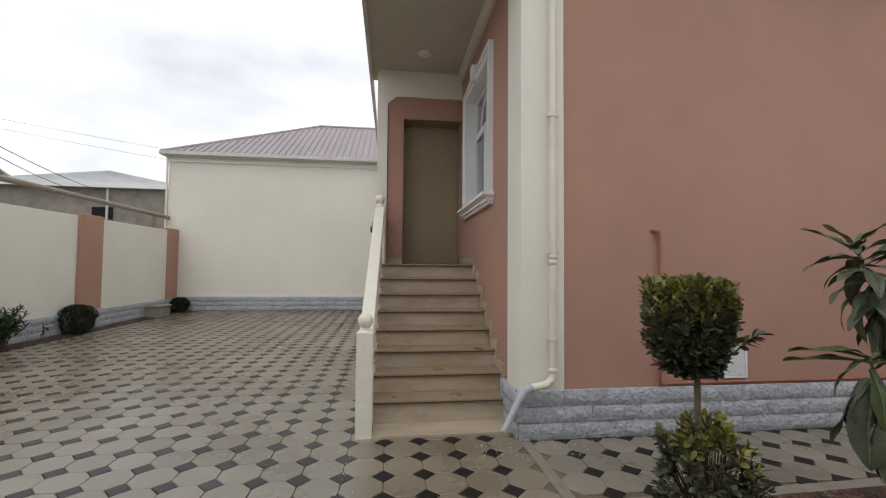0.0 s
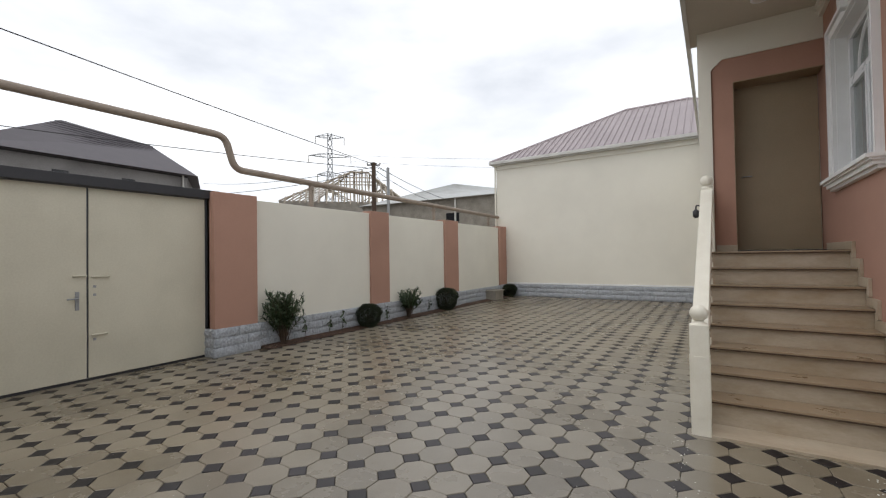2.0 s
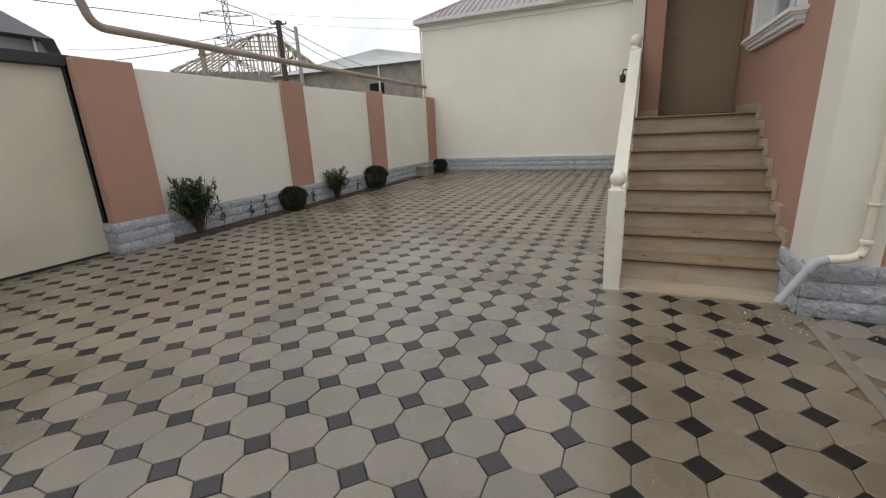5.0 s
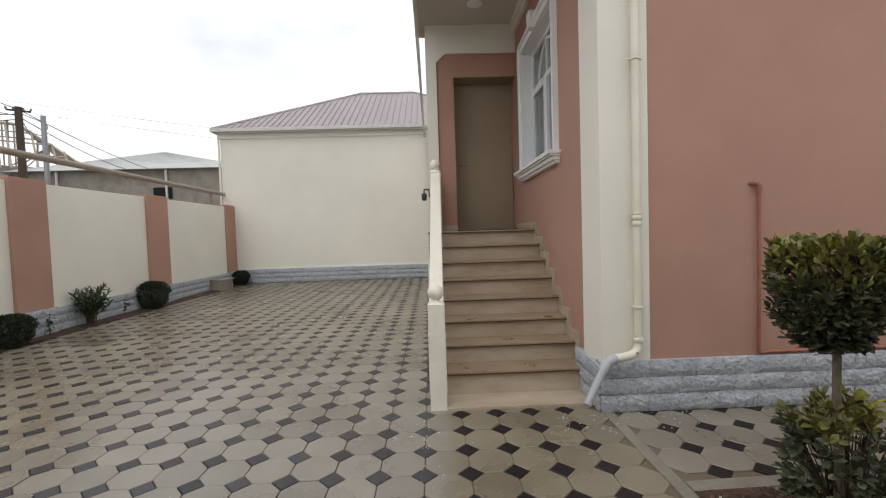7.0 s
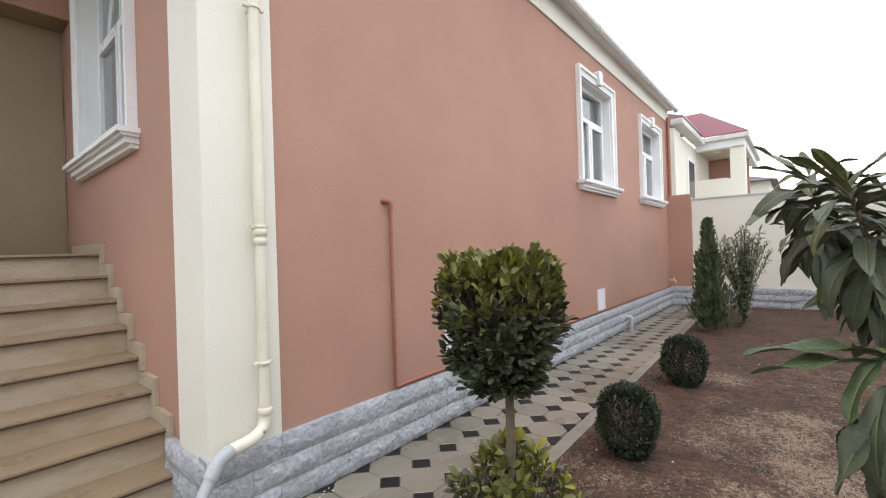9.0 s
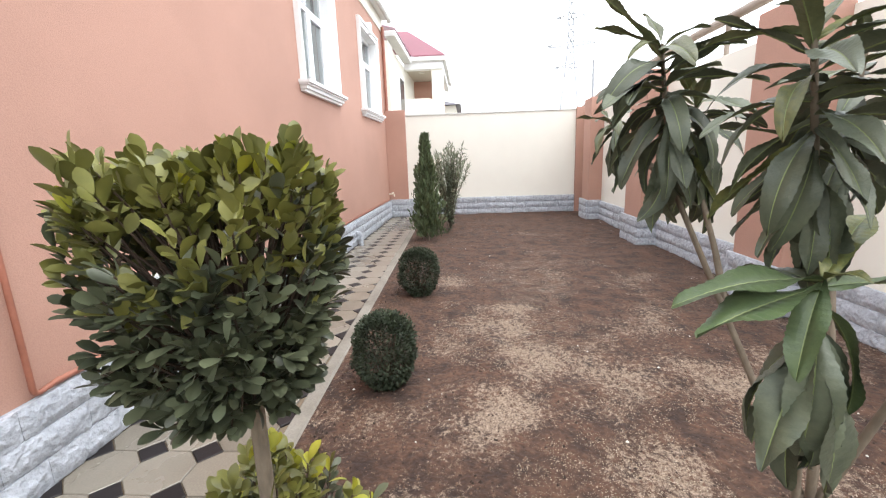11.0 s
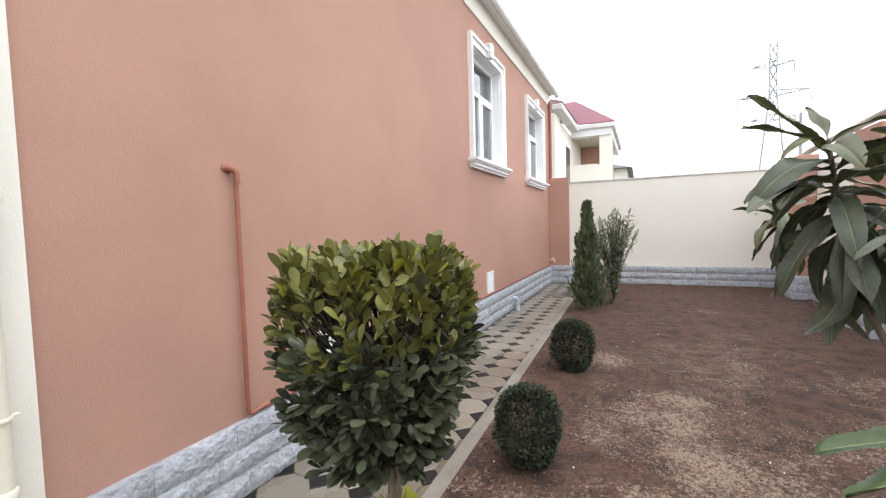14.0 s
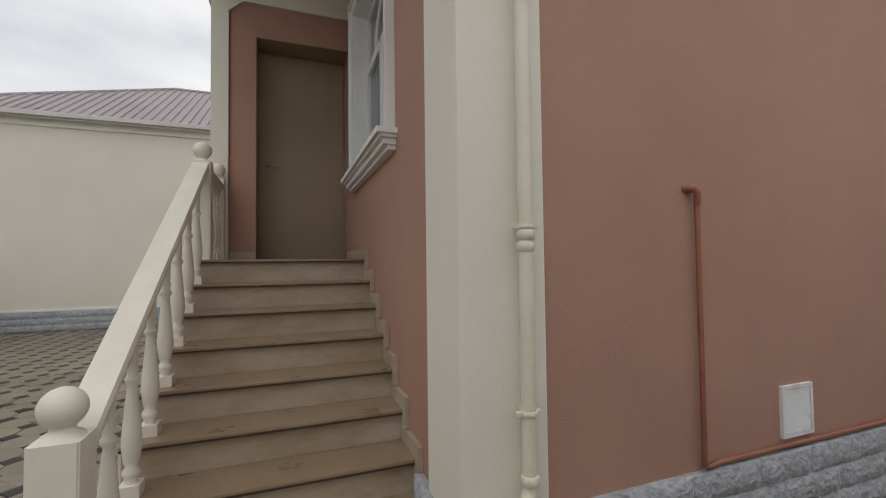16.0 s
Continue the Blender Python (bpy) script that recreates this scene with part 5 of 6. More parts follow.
tips, ways = crown_tips(640, 0.203, 0.885, 1.325)
tips = tips + np.array([-0.038, 0.022, 0])
at, way = whorls(tips, ways, 8, 0.06, 1.0, 0.075)
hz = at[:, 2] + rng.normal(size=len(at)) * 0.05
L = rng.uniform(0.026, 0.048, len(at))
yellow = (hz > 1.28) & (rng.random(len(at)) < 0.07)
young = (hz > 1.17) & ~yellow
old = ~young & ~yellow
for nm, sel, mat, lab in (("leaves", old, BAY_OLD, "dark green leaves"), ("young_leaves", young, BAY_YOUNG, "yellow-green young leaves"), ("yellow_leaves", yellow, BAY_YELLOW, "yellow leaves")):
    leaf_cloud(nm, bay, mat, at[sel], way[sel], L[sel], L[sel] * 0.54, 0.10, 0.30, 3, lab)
bm = bmesh.new()
for t in tips[::2]:
    base = Vector((-0.01, 0, 0.84 + 0.25 * rng.random()))
    mid = base.lerp(Vector(t), 0.5) + Vector((0, 0, -0.02))
    tube(bm, [base, mid, Vector(t)], [0.005, 0.003, 0.0015], 4)
# a stray side shoot
tube(bm, [(0.10, -0.05, 0.95), (0.18, -0.085, 1.03), (0.24, -0.11, 1.085)], [0.005, 0.004, 0.002], 4)
tagged(part("branching", bm, TWIG, bay), kind="stuff")
st, sw = whorls(np.array([[0.24, -0.11, 1.085], [0.22, -0.10, 1.065], [0.195, -0.09, 1.045]]), np.array([[1, -0.3, 0.5]] * 3), 7, 0.06, 1.0, 0.06)
leaf_cloud("side_shoot", bay, BAY_OLD, st, sw, rng.uniform(0.045, 0.06, len(st)), np.full(len(st), 0.024), 0.2, 0.3)

low = thing("bay_bush", "low variegated bush at the topiary's foot", "bush", (2.06, 2.425, 0.0))
pts, d = head(280, 0.225, 0.215, 0.0, 0.62, 2.6)
ok = pts[:, 2] > 0.03
pts, d = pts[ok], d[ok]
ways = unit(d + np.array([0, 0, 0.6]))
tips = pts * rng.uniform(0.82, 1.02, len(pts))[:, None]
tips[:, 2] = np.clip(tips[:, 2], 0.05, None)
at, way = whorls(tips, ways, 7, 0.05, 1.1, 0.05)
L = rng.uniform(0.035, 0.06, len(at))
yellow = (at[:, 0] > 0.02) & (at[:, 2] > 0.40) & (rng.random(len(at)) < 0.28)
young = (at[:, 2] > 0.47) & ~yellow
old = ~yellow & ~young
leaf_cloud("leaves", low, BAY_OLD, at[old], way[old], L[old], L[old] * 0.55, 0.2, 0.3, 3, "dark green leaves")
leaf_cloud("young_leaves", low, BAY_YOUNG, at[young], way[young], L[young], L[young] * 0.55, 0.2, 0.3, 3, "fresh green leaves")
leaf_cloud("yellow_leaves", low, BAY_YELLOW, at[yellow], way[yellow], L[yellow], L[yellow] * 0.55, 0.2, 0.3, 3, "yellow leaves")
bm = bmesh.new()
for t in tips[::2]:
    tube(bm, [(0.05 * rng.normal(), 0.05 * rng.normal(), 0.0), Vector(t) * 0.55, Vector(t)], [0.006, 0.004, 0.002], 4)
tagged(part("branching", bm, TWIG, low), kind="stuff")


def box_ball(at0, r, h, label, group):
    t = thing("boxwood", label, "shrub", at0, group)
    pts, d = head(8500, r, r, 0.01, h, 2.6)
    s = rng.uniform(0.80, 1.02, len(pts))
    pts[:, :2] *= s[:, None]
    pts[:, 2] = np.clip(pts[:, 2] * (0.5 + 0.5 * s), 0.01, None)
    way = unit(d + rng.normal(size=d.shape) * 0.5 + np.array([0, 0, 0.35]))
    L = rng.uniform(0.015, 0.027, len(pts)) * (r / 0.19)
    leaf_cloud("leaves", t, BOX_LEAF, pts, way, L, L * 0.62, 0.1, 0.3, 2)
    bm = bmesh.new()
    for p in pts[::200]:
        tube(bm, [(0, 0, 0), Vector(p) * 0.5, Vector(p) * 0.95], [0.008, 0.004, 0.002], 4)
    tagged(part("branching", bm, TWIG, t), kind="stuff")
    return t


box_ball((3.50, 2.46, 0.02), 0.175, 0.44, "dark clipped boxwood ball in the garden soil", "garden boxwoods")
box_ball((5.20, 2.45, 0.02), 0.185, 0.46, "dark clipped boxwood ball farther down the border", "garden boxwoods")
box_ball((-5.76, 6.68, 0.0), 0.235, 0.45, "dark clipped boxwood at the cream fence", "fence boxwoods")
box_ball((-5.78, 9.75, 0.0), 0.28, 0.56, "larger dark boxwood at the cream fence", "fence boxwoods")
box_ball((-5.70, 13.75, 0.0), 0.24, 0.42, "small dark shrub in the yard corner", "fence boxwoods")

# cypress
cyp = thing("cypress", "slender young green cypress in the garden soil", "tree", (8.05, 2.62, 0.02))
bm = bmesh.new()
tube(bm, [(0, 0, 0), (0.01, 0, 0.7), (0, 0.01, 1.5)], [0.022, 0.014, 0.004], 8)
part("trunk", bm, BARK, cyp, smooth=True)
n = 4200
h = rng.random(n) ** 0.8
rad = np.where(h < 0.25, 0.20 + 0.15 * h, 0.22 * (1 - (h - 0.25) / 0.80)) * rng.uniform(0.2, 1.1, n)
ang = rng.uniform(0, 2 * math.pi, n)
lump = 1 + 1.15 * np.array([noise.noise((math.cos(a) * 2.2, math.sin(a) * 2.2, z * 7)) for a, z in zip(ang, h)])
at = np.stack([rad * lump * np.cos(ang), rad * lump * np.sin(ang), 0.04 + h * 1.60], 1)
way = np.stack([np.cos(ang) * 0.45, np.sin(ang) * 0.45, np.ones(n)], 1) + rng.normal(size=(n, 3)) * 0.2
L = rng.uniform(0.05, 0.11, n)
leaf_cloud("foliage", cyp, CYP_LEAF, at, way, L, L * 0.34, -0.1, 0.5, 3)

# thin grey shrub behind the cypress
gs = thing("grey_shrub", "thin grey-green upright shrub before the garden wall", "shrub", (9.15, 2.30, 0.02))
bm = bmesh.new()
la, lw = [], []
for k in range(34):
    a, lean = rng.uniform(0, 6.28), rng.uniform(0.08, 0.42)
    top = Vector((math.cos(a) * lean, math.sin(a) * lean, rng.uniform(1.0, 1.55)))
    mid = top * 0.5 + Vector((-math.cos(a), -math.sin(a), 0)) * 0.06
    tube(bm, [(0, 0, 0), mid, top], [0.010, 0.006, 0.002], 4)
    for s in np.linspace(0.12, 1.0, 110):
        p = mid * 2 * s if s < 0.5 else mid.lerp(top, (s - 0.5) * 2)
        la.append(list(p))
        v = rng.normal(size=3) * 0.7 + np.array([0, 0, 1.0])
        lw.append(list(v))
tagged(part("branching", bm, TWIG, gs), kind="stuff")
la, lw = np.array(la), np.array(lw)
L = rng.uniform(0.07, 0.12, len(la))
leaf_cloud("leaves", gs, GREY_LEAF, la, lw, L, L * 0.24, 0.1, 0.3, 2)
sm = thing("low_shrub", "small dark shrub beside the cypress foot", "shrub", (8.75, 2.45, 0.02))
pts, d = head(900, 0.22, 0.22, 0.0, 0.45, 2.2)
pts[:, 2] = np.clip(pts[:, 2], 0.01, None)
L = rng.uniform(0.03, 0.05, len(pts))
leaf_cloud("leaves", sm, BOX_LEAF, pts * rng.uniform(0.8, 1.0, (len(pts), 1)), d + np.array([0, 0, 0.5]), L, L * 0.3, 0.1, 0.3, 2)


def oleander(at0, r, h, stems, label):
    t = thing("oleander", label, "shrub", at0, "fence shrubs")
    bm = bmesh.new()
    la, lw = [], []
    for k in range(stems):
        a, lean = rng.uniform(0, 6.28), r * math.sqrt(rng.random())
        top = Vector((math.cos(a) * lean, math.sin(a) * lean, h * rng.uniform(0.55, 1.0)))
        mid = Vector((top.x * 0.35, top.y * 0.35, top.z * 0.5))
        tube(bm, [(rng.normal() * 0.03, rng.normal() * 0.03, 0), mid, top], [0.008, 0.006, 0.003], 4)
        for s in np.linspace(0.35, 1.0, 16):
            p = mid.lerp(top, (s - 0.35) / 0.65)
            for _ in range(2):
                la.append(list(p))
                lw.append(list(rng.normal(size=3) * 0.55 + np.array([math.cos(a) * 0.3, math.sin(a) * 0.3, 0.8])))
    tagged(part("branching", bm, TWIG, t), kind="stuff")
    la, lw = np.array(la), np.array(lw)
    L = rng.uniform(0.07, 0.12, len(la))
    leaf_cloud("leaves", t, OLEANDER, la, lw, L, L * 0.2, 0.15, 0.3, 3)


oleander((-5.80, 4.64, 0.0), 0.34, 0.86, 70, "bushy dark oleander by the cream fence")
oleander((-5.80, 8.12, 0.0), 0.32, 0.66, 40, "open green oleander by the cream fence")
for x, y, hh in ((-5.80, 5.62, 0.30), (-5.82, 5.98, 0.42), (-5.80, 7.30, 0.33), (-5.82, 8.95, 0.32), (-5.78, 5.05, 0.38), (3.95, 2.45, 0.2), (4.25, 2.50, 0.14)):
    t = thing("sapling", "tiny leafy sapling in the bare soil", "plant", (x, y, 0.01), "saplings")
    bm = bmesh.new()
    tube(bm, [(0, 0, 0), (0.02, 0.01, hh * 0.5), (0.0, 0.03, hh)], [0.005, 0.004, 0.002], 5)
    part("stem", bm, TWIG, t)
    m = 22
    s = rng.uniform(0.25, 1.0, m)
    la = np.stack([0.02 * np.sin(s * 3), 0.03 * s, hh * s], 1)
    L = rng.uniform(0.05, 0.09, m)
    leaf_cloud("leaves", t, OLEANDER, la, rng.normal(size=(m, 3)) + np.array([0, 0, 0.3]), L, L * 0.4, 0.3, 0.3, 3)

# ---- loquat ----
loq = thing("loquat_tree", "young loquat tree with large ribbed drooping leaves", "tree", (1.90, 1.38, 0.0))
ORG = Vector((1.90, 1.38, 0.0))


def branch(pts, radii):
    bm = bmesh.new()
    tube(bm, [Vector(p) - ORG for p in pts], radii, 9)
    return part("branch", bm, BARK, loq, smooth=True)


bm = bmesh.new()
tube(bm, [(0.03, -0.02, -0.03), (0.05, -0.05, 0.2), (0.06, -0.08, 0.42), (0.08, -0.11, 0.62)], [0.024, 0.020, 0.018, 0.016], 10)
part("trunk", bm, BARK, loq, smooth=True)
NODES = {
    "a": ((1.98, 1.27, 0.60), (2.16, 1.36, 0.95), (2.19, 1.50, 1.27), (2.14, 1.56, 1.545)),
    "b": ((1.98, 1.27, 0.60), (1.93, 1.33, 0.90), (1.85, 1.44, 1.20), (1.815, 1.51, 1.49)),
    "c": ((1.96, 1.30, 0.42), (1.90, 1.37, 0.75), (1.83, 1.44, 0.99), (1.795, 1.465, 1.155)),
    "d": ((1.98, 1.27, 0.60), (2.04, 1.23, 0.95), (2.12, 1.20, 1.20), (2.14, 1.17, 1.52)),
    "e": ((1.98, 1.27, 0.60), (1.88, 1.22, 1.00), (1.82, 1.18, 1.25), (1.80, 1.16, 1.55)),
    "f": ((2.16, 1.36, 0.95), (2.24, 1.36, 1.10), (2.32, 1.37, 1.25), (2.35, 1.38, 1.46)),
    "h": ((2.19, 1.50, 1.27), (2.28, 1.53, 1.32), (2.33, 1.56, 1.36), (2.365, 1.585, 1.42)),
}
for pts in NODES.values():
    branch(pts, [0.009, 0.007, 0.006, 0.004])


def loquat_leaf(droop, twist, mat):
    """A long toothed leaf with raised side veins, pointing along +y, 1 m long before scaling."""
    bm = bmesh.new()
    n, W = 45, 0.130
    rows = []
    for i in range(n + 1):
        s = i / n
        w = W * max(0.0, math.sin(math.pi * min(1.0, s ** 1.15 * 0.95 + 0.03))) ** 0.85
        if i in (0, n):
            w = 0.008
        w *= 1.0 + (0.035 if i % 3 == 0 else -0.02)
        ang = droop * s
        y = math.sin(ang) / droop if abs(droop) > 0.01 else s
        z = (math.cos(ang) - 1) / droop if abs(droop) > 0.01 else 0
        row = []
        for j in (-1.0, -0.55, -0.04, 0.0, 0.04, 0.55, 1.0):
            vein = 0.016 * abs(math.sin(math.pi * 15 * (s - 0.09 * abs(j)))) * (0.35 if abs(j) > 0.9 else 1 if abs(j) > 0.2 else 0.3) * min(1.0, w * 9)
            wave = 0.034 * math.sin(10 * s + 2 * j + droop * 4) * abs(j)
            lift = 0.22 * w * abs(j) ** 1.2 - (0.012 if j == 0 else 0) + vein + wave
            x = j * w
            row.append(bm.verts.new((x * math.cos(twist * s) - lift * math.sin(twist * s), y, z + lift * math.cos(twist * s) + x * math.sin(twist * s) * 0.5)))
        rows.append(row)
    for a, b in zip(rows, rows[1:]):
        for j in range(6):
            bm.faces.new((a[j], a[j + 1], b[j + 1], b[j])).material_index = 1 if j in (2, 3) else 0
    me = mesh_of("leaf", bm, mat, True)
    me.materials.append(RIB)
    return me


VARIANTS = {m.name: [loquat_leaf(dr, tw, m) for dr, tw in ((0.5, 0.2), (0.9, -0.3), (1.3, 0.1), (0.25, -0.15), (1.7, 0.3))] for m in (LOQ, LOQ_YELLOW, LOQ_YOUNG, LOQ_TIP)}
lr = random.Random(5)


def hang_leaf(base, az, el, size, mat, v, wide=1.0, tilt=0.0):
    """One leaf on the tree, from its foot along a bearing and a rise in radians."""
    way = Vector((math.cos(az) * math.cos(el), math.sin(az) * math.cos(el), math.sin(el)))
    q = way.to_track_quat("Y", "Z")
    m = Matrix.LocRotScale(base - ORG, q, (size * wide, size, size)) @ pose(0, 0, 0, 0, tilt, 0)
    shared("leaf", VARIANTS[mat.name][v], loq, m)


for key, pts in NODES.items():
    count = {"a": 46, "b": 46, "c": 9, "d": 36, "e": 24, "f": 32, "h": 18}[key]
    p0, p1 = Vector(pts[2]), Vector(pts[3])
    for k in range(count):
        s = 1.0 - 0.8 * (k / count)
        base = p0.lerp(p1, s)
        az = k * 2.39996 + lr.uniform(-0.6, 0.6)
        el = radians(50) - radians(122) * (k / count) + lr.uniform(-0.38, 0.38)
        size = (0.095 + 0.075 * min(1.0, k / 6)) * lr.uniform(0.85, 1.15) * {"h": 0.62, "b": 0.9}.get(key, 1.0)
        if key == "c":
            base, el, size = p0.lerp(p1, 0.3 * lr.random()), radians(-58) + lr.uniform(-0.3, 0.15), 0.21 * lr.uniform(0.9, 1.1)
        if k < 7:
            mat = LOQ_YELLOW if key == "b" and k in (1, 4) else LOQ_TIP
        else:
            mat = LOQ_YELLOW if lr.random() < 0.04 else LOQ
        if key == "c":
            mat = LOQ
        v = lr.choice((0, 1, 0, 3)) if el > radians(30) else lr.choice((1, 2, 4, 1, 0)) if el > radians(-25) else lr.choice((0, 1, 2))
        hang_leaf(base, az, el, size, mat, v, lr.uniform(0.85, 1.12), lr.uniform(-25, 25))
# the low shoot: bright flat leaves above, dark ribbed ones hanging
tip = Vector(NODES["c"][3])
for az, el, size, mat, v, low in ((100, 9, 0.225, LOQ_YOUNG, 0, 0.0), (110, -3, 0.22, LOQ_YOUNG, 3, 0.01), (132, -32, 0.15, LOQ_YOUNG, 1, 0.0), (-110, -48, 0.18, LOQ_YOUNG, 1, 0.03), (-55, 42, 0.17, LOQ_YELLOW, 0, 0.0), (-85, 8, 0.2, LOQ_YOUNG, 0, 0.01), (10, 15, 0.17, LOQ, 1, 0.01), (170, 40, 0.09, LOQ_YELLOW, 1, 0.0), (-150, -66, 0.245, LOQ, 0, 0.07), (178, -68, 0.21, LOQ, 0, 0.07), (150, -48, 0.22, LOQ, 2, 0.06), (118, -58, 0.21, LOQ, 3, 0.08), (-100, -60, 0.22, LOQ, 1, 0.08), (60, -45, 0.2, LOQ, 1, 0.08)):
    hang_leaf(tip + Vector((0, 0, -low)), radians(az), radians(el), size, mat, v, 1.15 if size < 0.24 else 1.5)

# ---- litter on the ground ----


def scatter(name, label, category, count, place, size, mat, flat=0.4, seed=1):
    r = np.random.default_rng(seed)
    vs, fs = [], []
    for k in range(count):
        x, y, z = place(r)
        s = size * r.uniform(0.4, 1.3)
        a = r.uniform(0, 6.28)
        i = len(vs)
        for q in range(5):
            t = a + q * 1.2566
            rr = s * r.uniform(0.6, 1.1)
            vs.append((x + rr * math.cos(t), y + rr * math.sin(t), z - 0.002))
        vs.append((x + s * 0.1, y, z + s * flat * r.uniform(0.5, 1.3)))
        fs += [(i + q, i + (q + 1) % 5, i + 5) for q in range(5)]
    me = bpy.data.meshes.new(name)
    me.from_pydata(vs, [], fs)
    me.materials.append(mat)
    return tagged(new(name, me), label, category, "", "stuff")


def soil_place(r):
    x = 1.6 + 9.6 * r.random() ** 1.3
    y = -0.7 + (KERB_Y(x) - 0.15 + 0.7) * r.random()
    return x, y, 0.028 + 0.022 * noise.noise((x * 1.3, y * 1.3, 0)) + 0.012 * noise.noise((x * 6, y * 6, 3))


def chip_place(r):
    while True:
        x, y, z = soil_place(r)
        if noise.noise((x * 1.1, y * 1.1, 8.0)) + 0.35 * noise.noise((x * 5, y * 5, 2)) > 0.02 and 0.3 < y < 2.25 and 1.9 < x < 6.5:
            return x, y, z + 0.004


scatter("soil_clods", "loose crumbs of dark brown garden soil", "soil", 24000, soil_place, 0.010, CLOD, 0.8, 3)
scatter("straw_chips", "dry pale straw and chips strewn on the soil", "litter", 26000, chip_place, 0.0032, STRAW, 0.3, 4)
scatter("soil_pebbles", "small white pebbles in the garden soil", "pebbles", 260, soil_place, 0.009, FLECK, 0.6, 6)


def foot_place(r):
    return (1.1 + 1.1 * r.random() ** 1.6, 3.74 - 0.33 * r.random() ** 2.0, 0.006) if r.random() < 0.7 else (0.1 + 0.05 * r.normal(), 4.1 - 1.2 * r.random(), 0.004)


scatter("paint_flecks", "white plaster flecks dropped on the paving", "litter", 110, foot_place, 0.0065, FLECK, 0.4, 9)
scatter("yard_grit", "fine pale grit scattered over the paving", "litter", 300, lambda r: (-5.4 + 6.8 * r.random(), 0.3 + 8 * r.random(), 0.003), 0.004, FLECK, 0.5, 10)
scatter("strip_clods", "crumbs of earth along the fence foot", "soil", 900, lambda r: (-5.95 + 0.36 * r.random() ** 0.8, 4.25 + 9.5 * r.random(), 0.012), 0.013, CLOD, 0.6, 11)

box_t = thing("concrete_box", "rough concrete service box against the fence corner", "box", (-5.78, 12.7, 0.0))
part("body", boxes((-0.2, 0.2, -0.28, 0.28, 0, 0.26)), BLOCK, box_t, bevel=0.012)
part("lid", boxes((-0.23, 0.23, -0.31, 0.31, 0.26, 0.31)), BLOCK, box_t, bevel=0.012)

# ---- rock-faced plinths, block by block ----
COURSE = 0.133


def rock_block(seed):
    """A rock-faced block 1 long, 1 high, facing -y; its face bulges between drafted edges."""
    r = random.Random(seed)
    bm = bmesh.new()
    nx, nz = 12, 6
    g = []
    for i in range(nx):
        col = []
        for j in range(nz):
            u, v = i / (nx - 1), j / (nz - 1)
            e = min(u, 1 - u) * 14
            bul = min(1.0, e) * (0.05, 0.75, 1.0, 1.0, 0.8, 0.15)[j]
            d = -0.009 - 0.015 * bul + r.uniform(-0.0065, 0.0065) * (1 if 0 < i < nx - 1 else 0.3)
            col.append(bm.verts.new((u - 0.5 + (r.uniform(-0.03, 0.03) if 0 < i < nx - 1 else 0), d, v)))
        g.append(col)
    for i in range(nx - 1):
        for j in range(nz - 1):
            bm.faces.new((g[i][j], g[i + 1][j], g[i + 1][j + 1], g[i][j + 1]))
    rim = [g[i][0] for i in range(nx)] + [g[nx - 1][j] for j in range(1, nz)] + [g[i][nz - 1] for i in range(nx - 2, -1, -1)] + [g[0][j] for j in range(nz - 2, 0, -1)]
    front = [bm.verts.new(v.co) for v in rim]
    back = [bm.verts.new((v.co.x, 0.01, v.co.z)) for v in rim]
    for k in range(len(rim)):
        bm.faces.new((front[k], back[k], back[(k + 1) % len(rim)], front[(k + 1) % len(rim)]))
    bmesh.ops.recalc_face_normals(bm, faces=bm.faces)
    return mesh_of("block", bm, STONE, True)


ROCKS = [rock_block(s) for s in range(8)]
pr = random.Random(3)


def plinth(name, x0, y0, length, yaw, height, label, depth=0.10):
    """A plinth that starts at x0, y0 and runs along the direction yaw; its face looks to the right of that run."""
    core = structure(name, boxes((0.0, length, 0.012, depth, 0.0, height - 0.006)), STONE, label, "plinth")
    core.matrix_basis = pose(x0, y0, 0, 0, 0, yaw)
    n = max(1, round(height / COURSE))
    ch = height / n
    for c in range(n):
        s = 0.0
        first = True
        while s < length - 0.01:
            w = pr.uniform(0.34, 0.46)
            if first and c % 2:
                w *= 0.5
            first = False
            w = min(w, length - s)
            if length - s - w < 0.12:
                w = length - s
            m = Matrix.LocRotScale(Vector((s + w / 2, 0.0, c * ch + 0.001)), None, (w - 0.002, 1.0, ch - 0.002))
            if pr.random() < 0.5:
                m = m @ Matrix.Diagonal((-1, 1, 1, 1))
            shared("block", pr.choice(ROCKS), core, m)
            s += w
    return core


plinth("plinth_south", 1.467, 3.785, 9.80, 0, 0.40, "grey-blue rock-faced plinth of the house")
plinth("plinth_pier", 1.467, 4.34, 0.54, -90, 0.37, "rock-faced plinth beside the bottom step", 0.04)
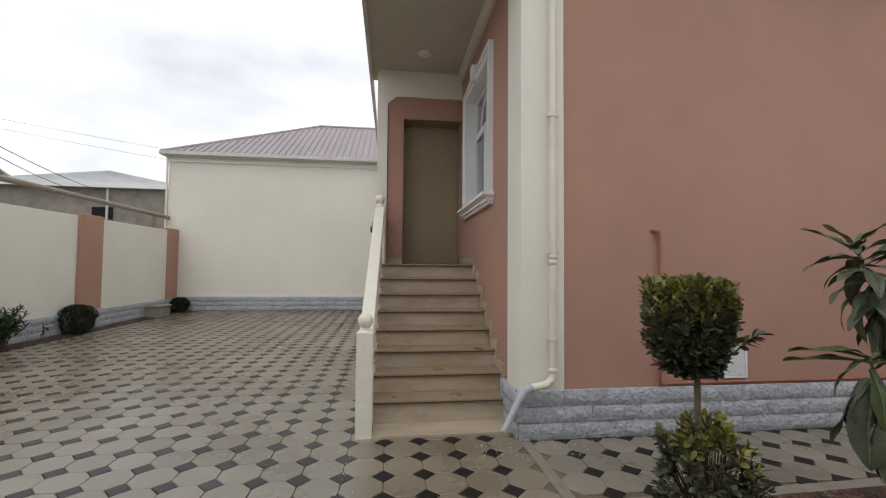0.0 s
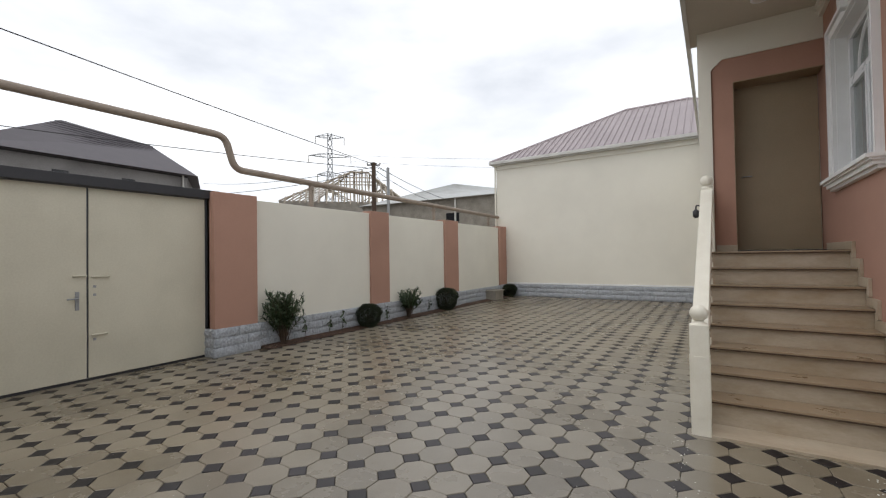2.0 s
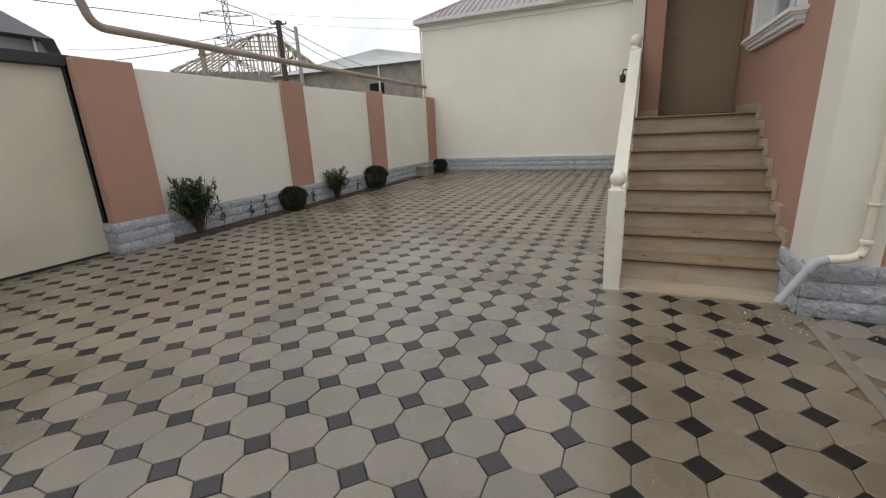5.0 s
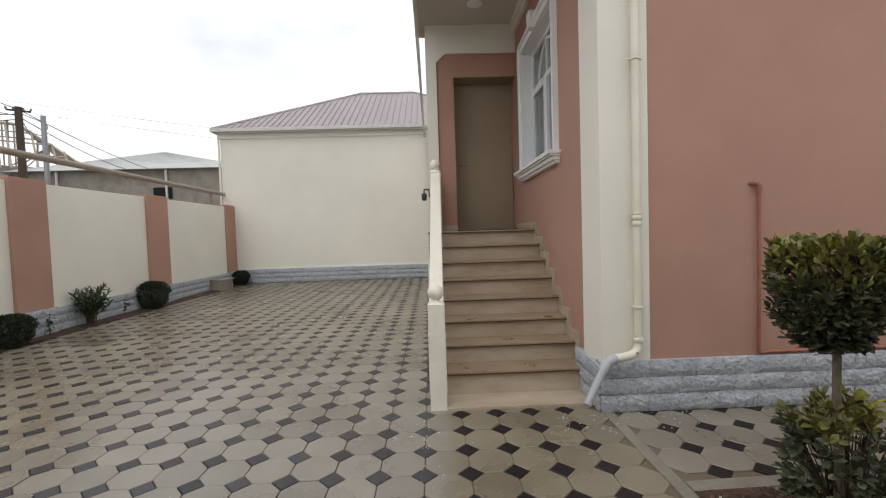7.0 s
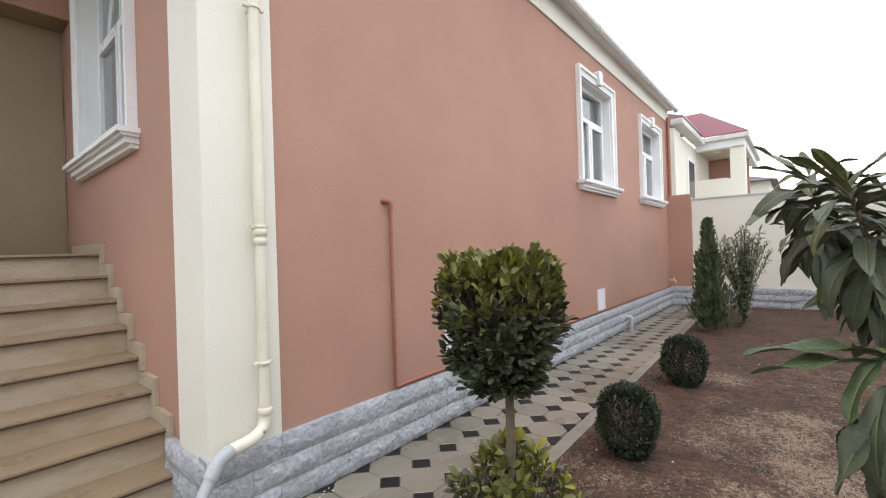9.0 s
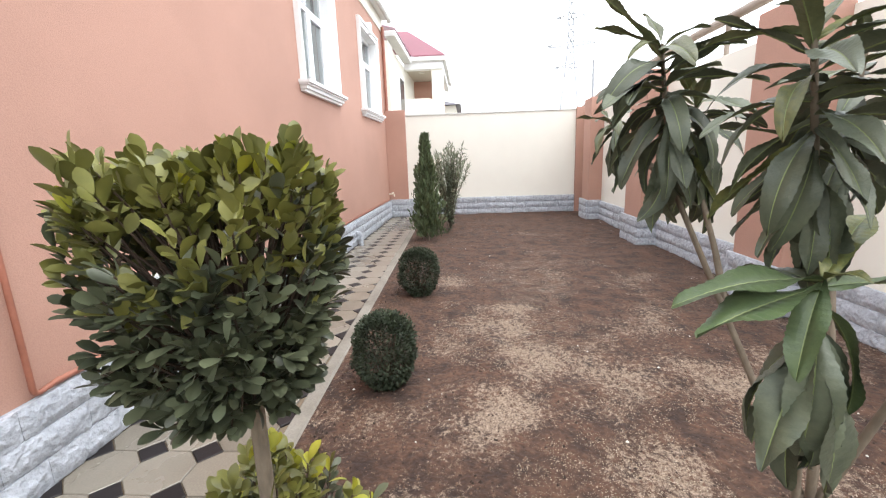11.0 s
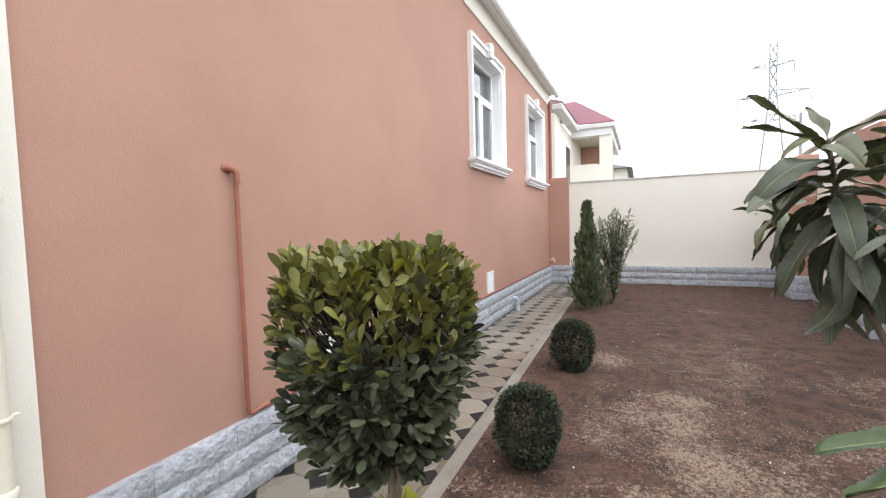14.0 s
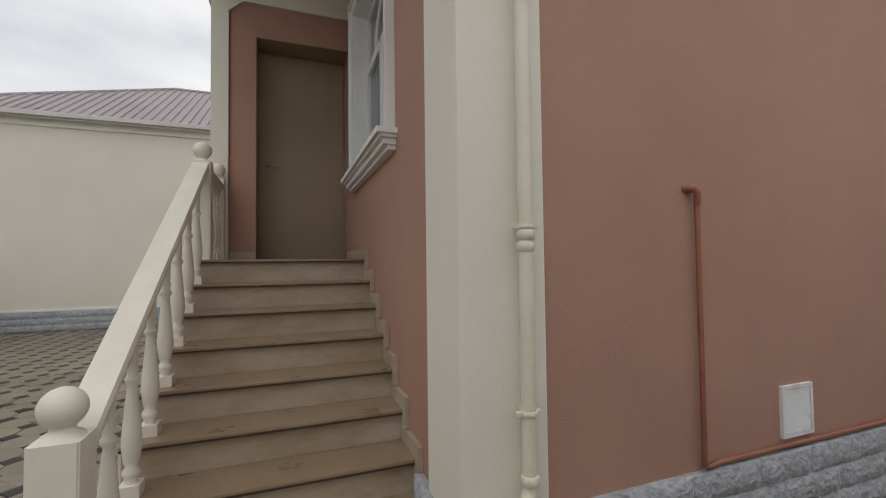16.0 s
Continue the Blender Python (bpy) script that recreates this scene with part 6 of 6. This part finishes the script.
# fence plinths
plinth("plinth_fence_a", FX + 0.03, 4.20, 2.77, 90, 0.40, "grey-blue rock-faced fence plinth", 0.06)
plinth("plinth_fence_b", FX + 0.03, 7.58, 2.40, 90, 0.40, "grey-blue rock-faced fence plinth", 0.06)
plinth("plinth_fence_c", FX + 0.03, 10.70, 2.82, 90, 0.40, "grey-blue rock-faced fence plinth", 0.06)
plinth("plinth_fence_d", FX + 0.03, -3.0, 3.02, 90, 0.40, "grey-blue rock-faced fence plinth", 0.06)
for i, (a, b, x) in enumerate(PILASTERS):
    plinth("plinth_pilaster_%d" % (i + 1), x + 0.03, a - 0.02, b - a + 0.04, 90, 0.42, "rock-faced base of a salmon pilaster", 0.05)
    if i in (0, 1):
        plinth("plinth_return_%d" % (i + 1), x + 0.03, b + 0.02, x + 0.28 + 5.985, 180, 0.42, "rock-faced side of a pilaster base", 0.03)
        plinth("plinth_return_b_%d" % (i + 1), -6.1, a - 0.02, x + 0.13 + 6.0, 0, 0.42, "rock-faced side of a pilaster base", 0.03)
plinth("plinth_neighbour", -5.9, 14.06, 6.05, 0, 0.43, "grey-blue rock-faced plinth of the neighbour's wall", 0.05)
plinth("plinth_east", 11.27, 3.36, 3.9, -90, 0.42, "grey-blue rock-faced plinth of the garden end wall", 0.05)
plinth("plinth_east_b", 11.19, 3.80, 0.46, -90, 0.42, "rock-faced base of the end pilaster", 0.05)
SF = -0.69
edges = [(11.2, 10.48), (9.92, 7.95), (7.27, 5.18), (4.52, 2.53), (1.87, -3.5)]
for i, (a, b) in enumerate(edges):
    plinth("plinth_garden_%d" % (i + 1), a, SF, a - b, 180, 0.40, "grey-blue rock-faced plinth of the garden fence", 0.05)
for i, (a, b) in enumerate(((9.95, 10.45), (7.30, 7.92), (4.55, 5.15), (1.9, 2.5))):
    plinth("plinth_garden_pier_%d" % (i + 1), b + 0.03, -0.43, b - a + 0.06, 180, 0.42, "rock-faced base of a garden pilaster", 0.04)
    plinth("plinth_garden_side_%d" % (i + 1), a - 0.03, -0.43, 0.28, -90, 0.42, "rock-faced side of a garden pilaster base", 0.03)

# ---- pavers ----


def ring(r, n, turn):
    return [(r * math.cos(turn + 2 * math.pi * k / n), r * math.sin(turn + 2 * math.pi * k / n)) for k in range(n)]


def paver_mesh(name, half, n, turn, mat):
    """A prism with a chamfered upper edge; half: its centre to an edge."""
    bm = bmesh.new()
    c = 1 / math.cos(math.pi / n)
    lo = [bm.verts.new((x, y, -0.02)) for x, y in ring(half * c, n, turn)]
    md = [bm.verts.new((x, y, -0.0035)) for x, y in ring(half * c, n, turn)]
    hi = [bm.verts.new((x, y, 0.0)) for x, y in ring((half - 0.004) * c, n, turn)]
    for a, b in ((lo, md), (md, hi)):
        for k in range(n):
            bm.faces.new((a[k], a[(k + 1) % n], b[(k + 1) % n], b[k]))
    bm.faces.new(hi)
    return mesh_of(name, bm, mat)


def joined(name, me, places, parent, mat, label):
    """The remaining pieces of one kind as one mesh."""
    V = np.array([v.co[:] for v in me.vertices])
    F = [tuple(p.vertices) for p in me.polygons]
    vs, fs = [], []
    r = np.random.default_rng(2)
    for x, y in places:
        i = len(vs)
        tilt = r.normal(size=2) * 0.006
        z = r.normal() * 0.0009
        q = V.copy()
        q[:, 2] += z + tilt[0] * q[:, 0] + tilt[1] * q[:, 1]
        vs += (q + np.array([x, y, 0])).tolist()
        fs += [tuple(i + k for k in f) for f in F]
    m2 = bpy.data.meshes.new(name)
    m2.from_pydata(vs, [], fs)
    m2.materials.append(mat)
    ob = new(name, m2)
    ob.parent = parent
    return tagged(ob, label, "", "", "stuff")


SQ = P * 0.4142 / 2 - 0.0025
OC = P / 2 - 0.002
oct_me = paver_mesh("octagon_paver", OC, 8, math.pi / 8, OCT)
sq_me = paver_mesh("square_paver", SQ, 4, 0.0, DARK)
tr = random.Random(11)


def pave(parent, x0, y0, inside, near):
    rest = {"o": [], "s": []}
    for i in range(-30, 45):
        for j in range(-14, 46):
            for kind, x, y in (("s", x0 + i * P, y0 + j * P), ("o", x0 + (i + 0.5) * P, y0 + (j + 0.5) * P)):
                if not inside(x, y):
                    continue
                if near(x, y):
                    m = pose(x, y, tr.gauss(0, 0.0009), tr.gauss(0, 0.35), tr.gauss(0, 0.35), tr.gauss(0, 0.3))
                    shared("octagon_paver" if kind == "o" else "square_paver", oct_me if kind == "o" else sq_me, parent, m)
                else:
                    rest[kind].append((x, y))
    if rest["o"]:
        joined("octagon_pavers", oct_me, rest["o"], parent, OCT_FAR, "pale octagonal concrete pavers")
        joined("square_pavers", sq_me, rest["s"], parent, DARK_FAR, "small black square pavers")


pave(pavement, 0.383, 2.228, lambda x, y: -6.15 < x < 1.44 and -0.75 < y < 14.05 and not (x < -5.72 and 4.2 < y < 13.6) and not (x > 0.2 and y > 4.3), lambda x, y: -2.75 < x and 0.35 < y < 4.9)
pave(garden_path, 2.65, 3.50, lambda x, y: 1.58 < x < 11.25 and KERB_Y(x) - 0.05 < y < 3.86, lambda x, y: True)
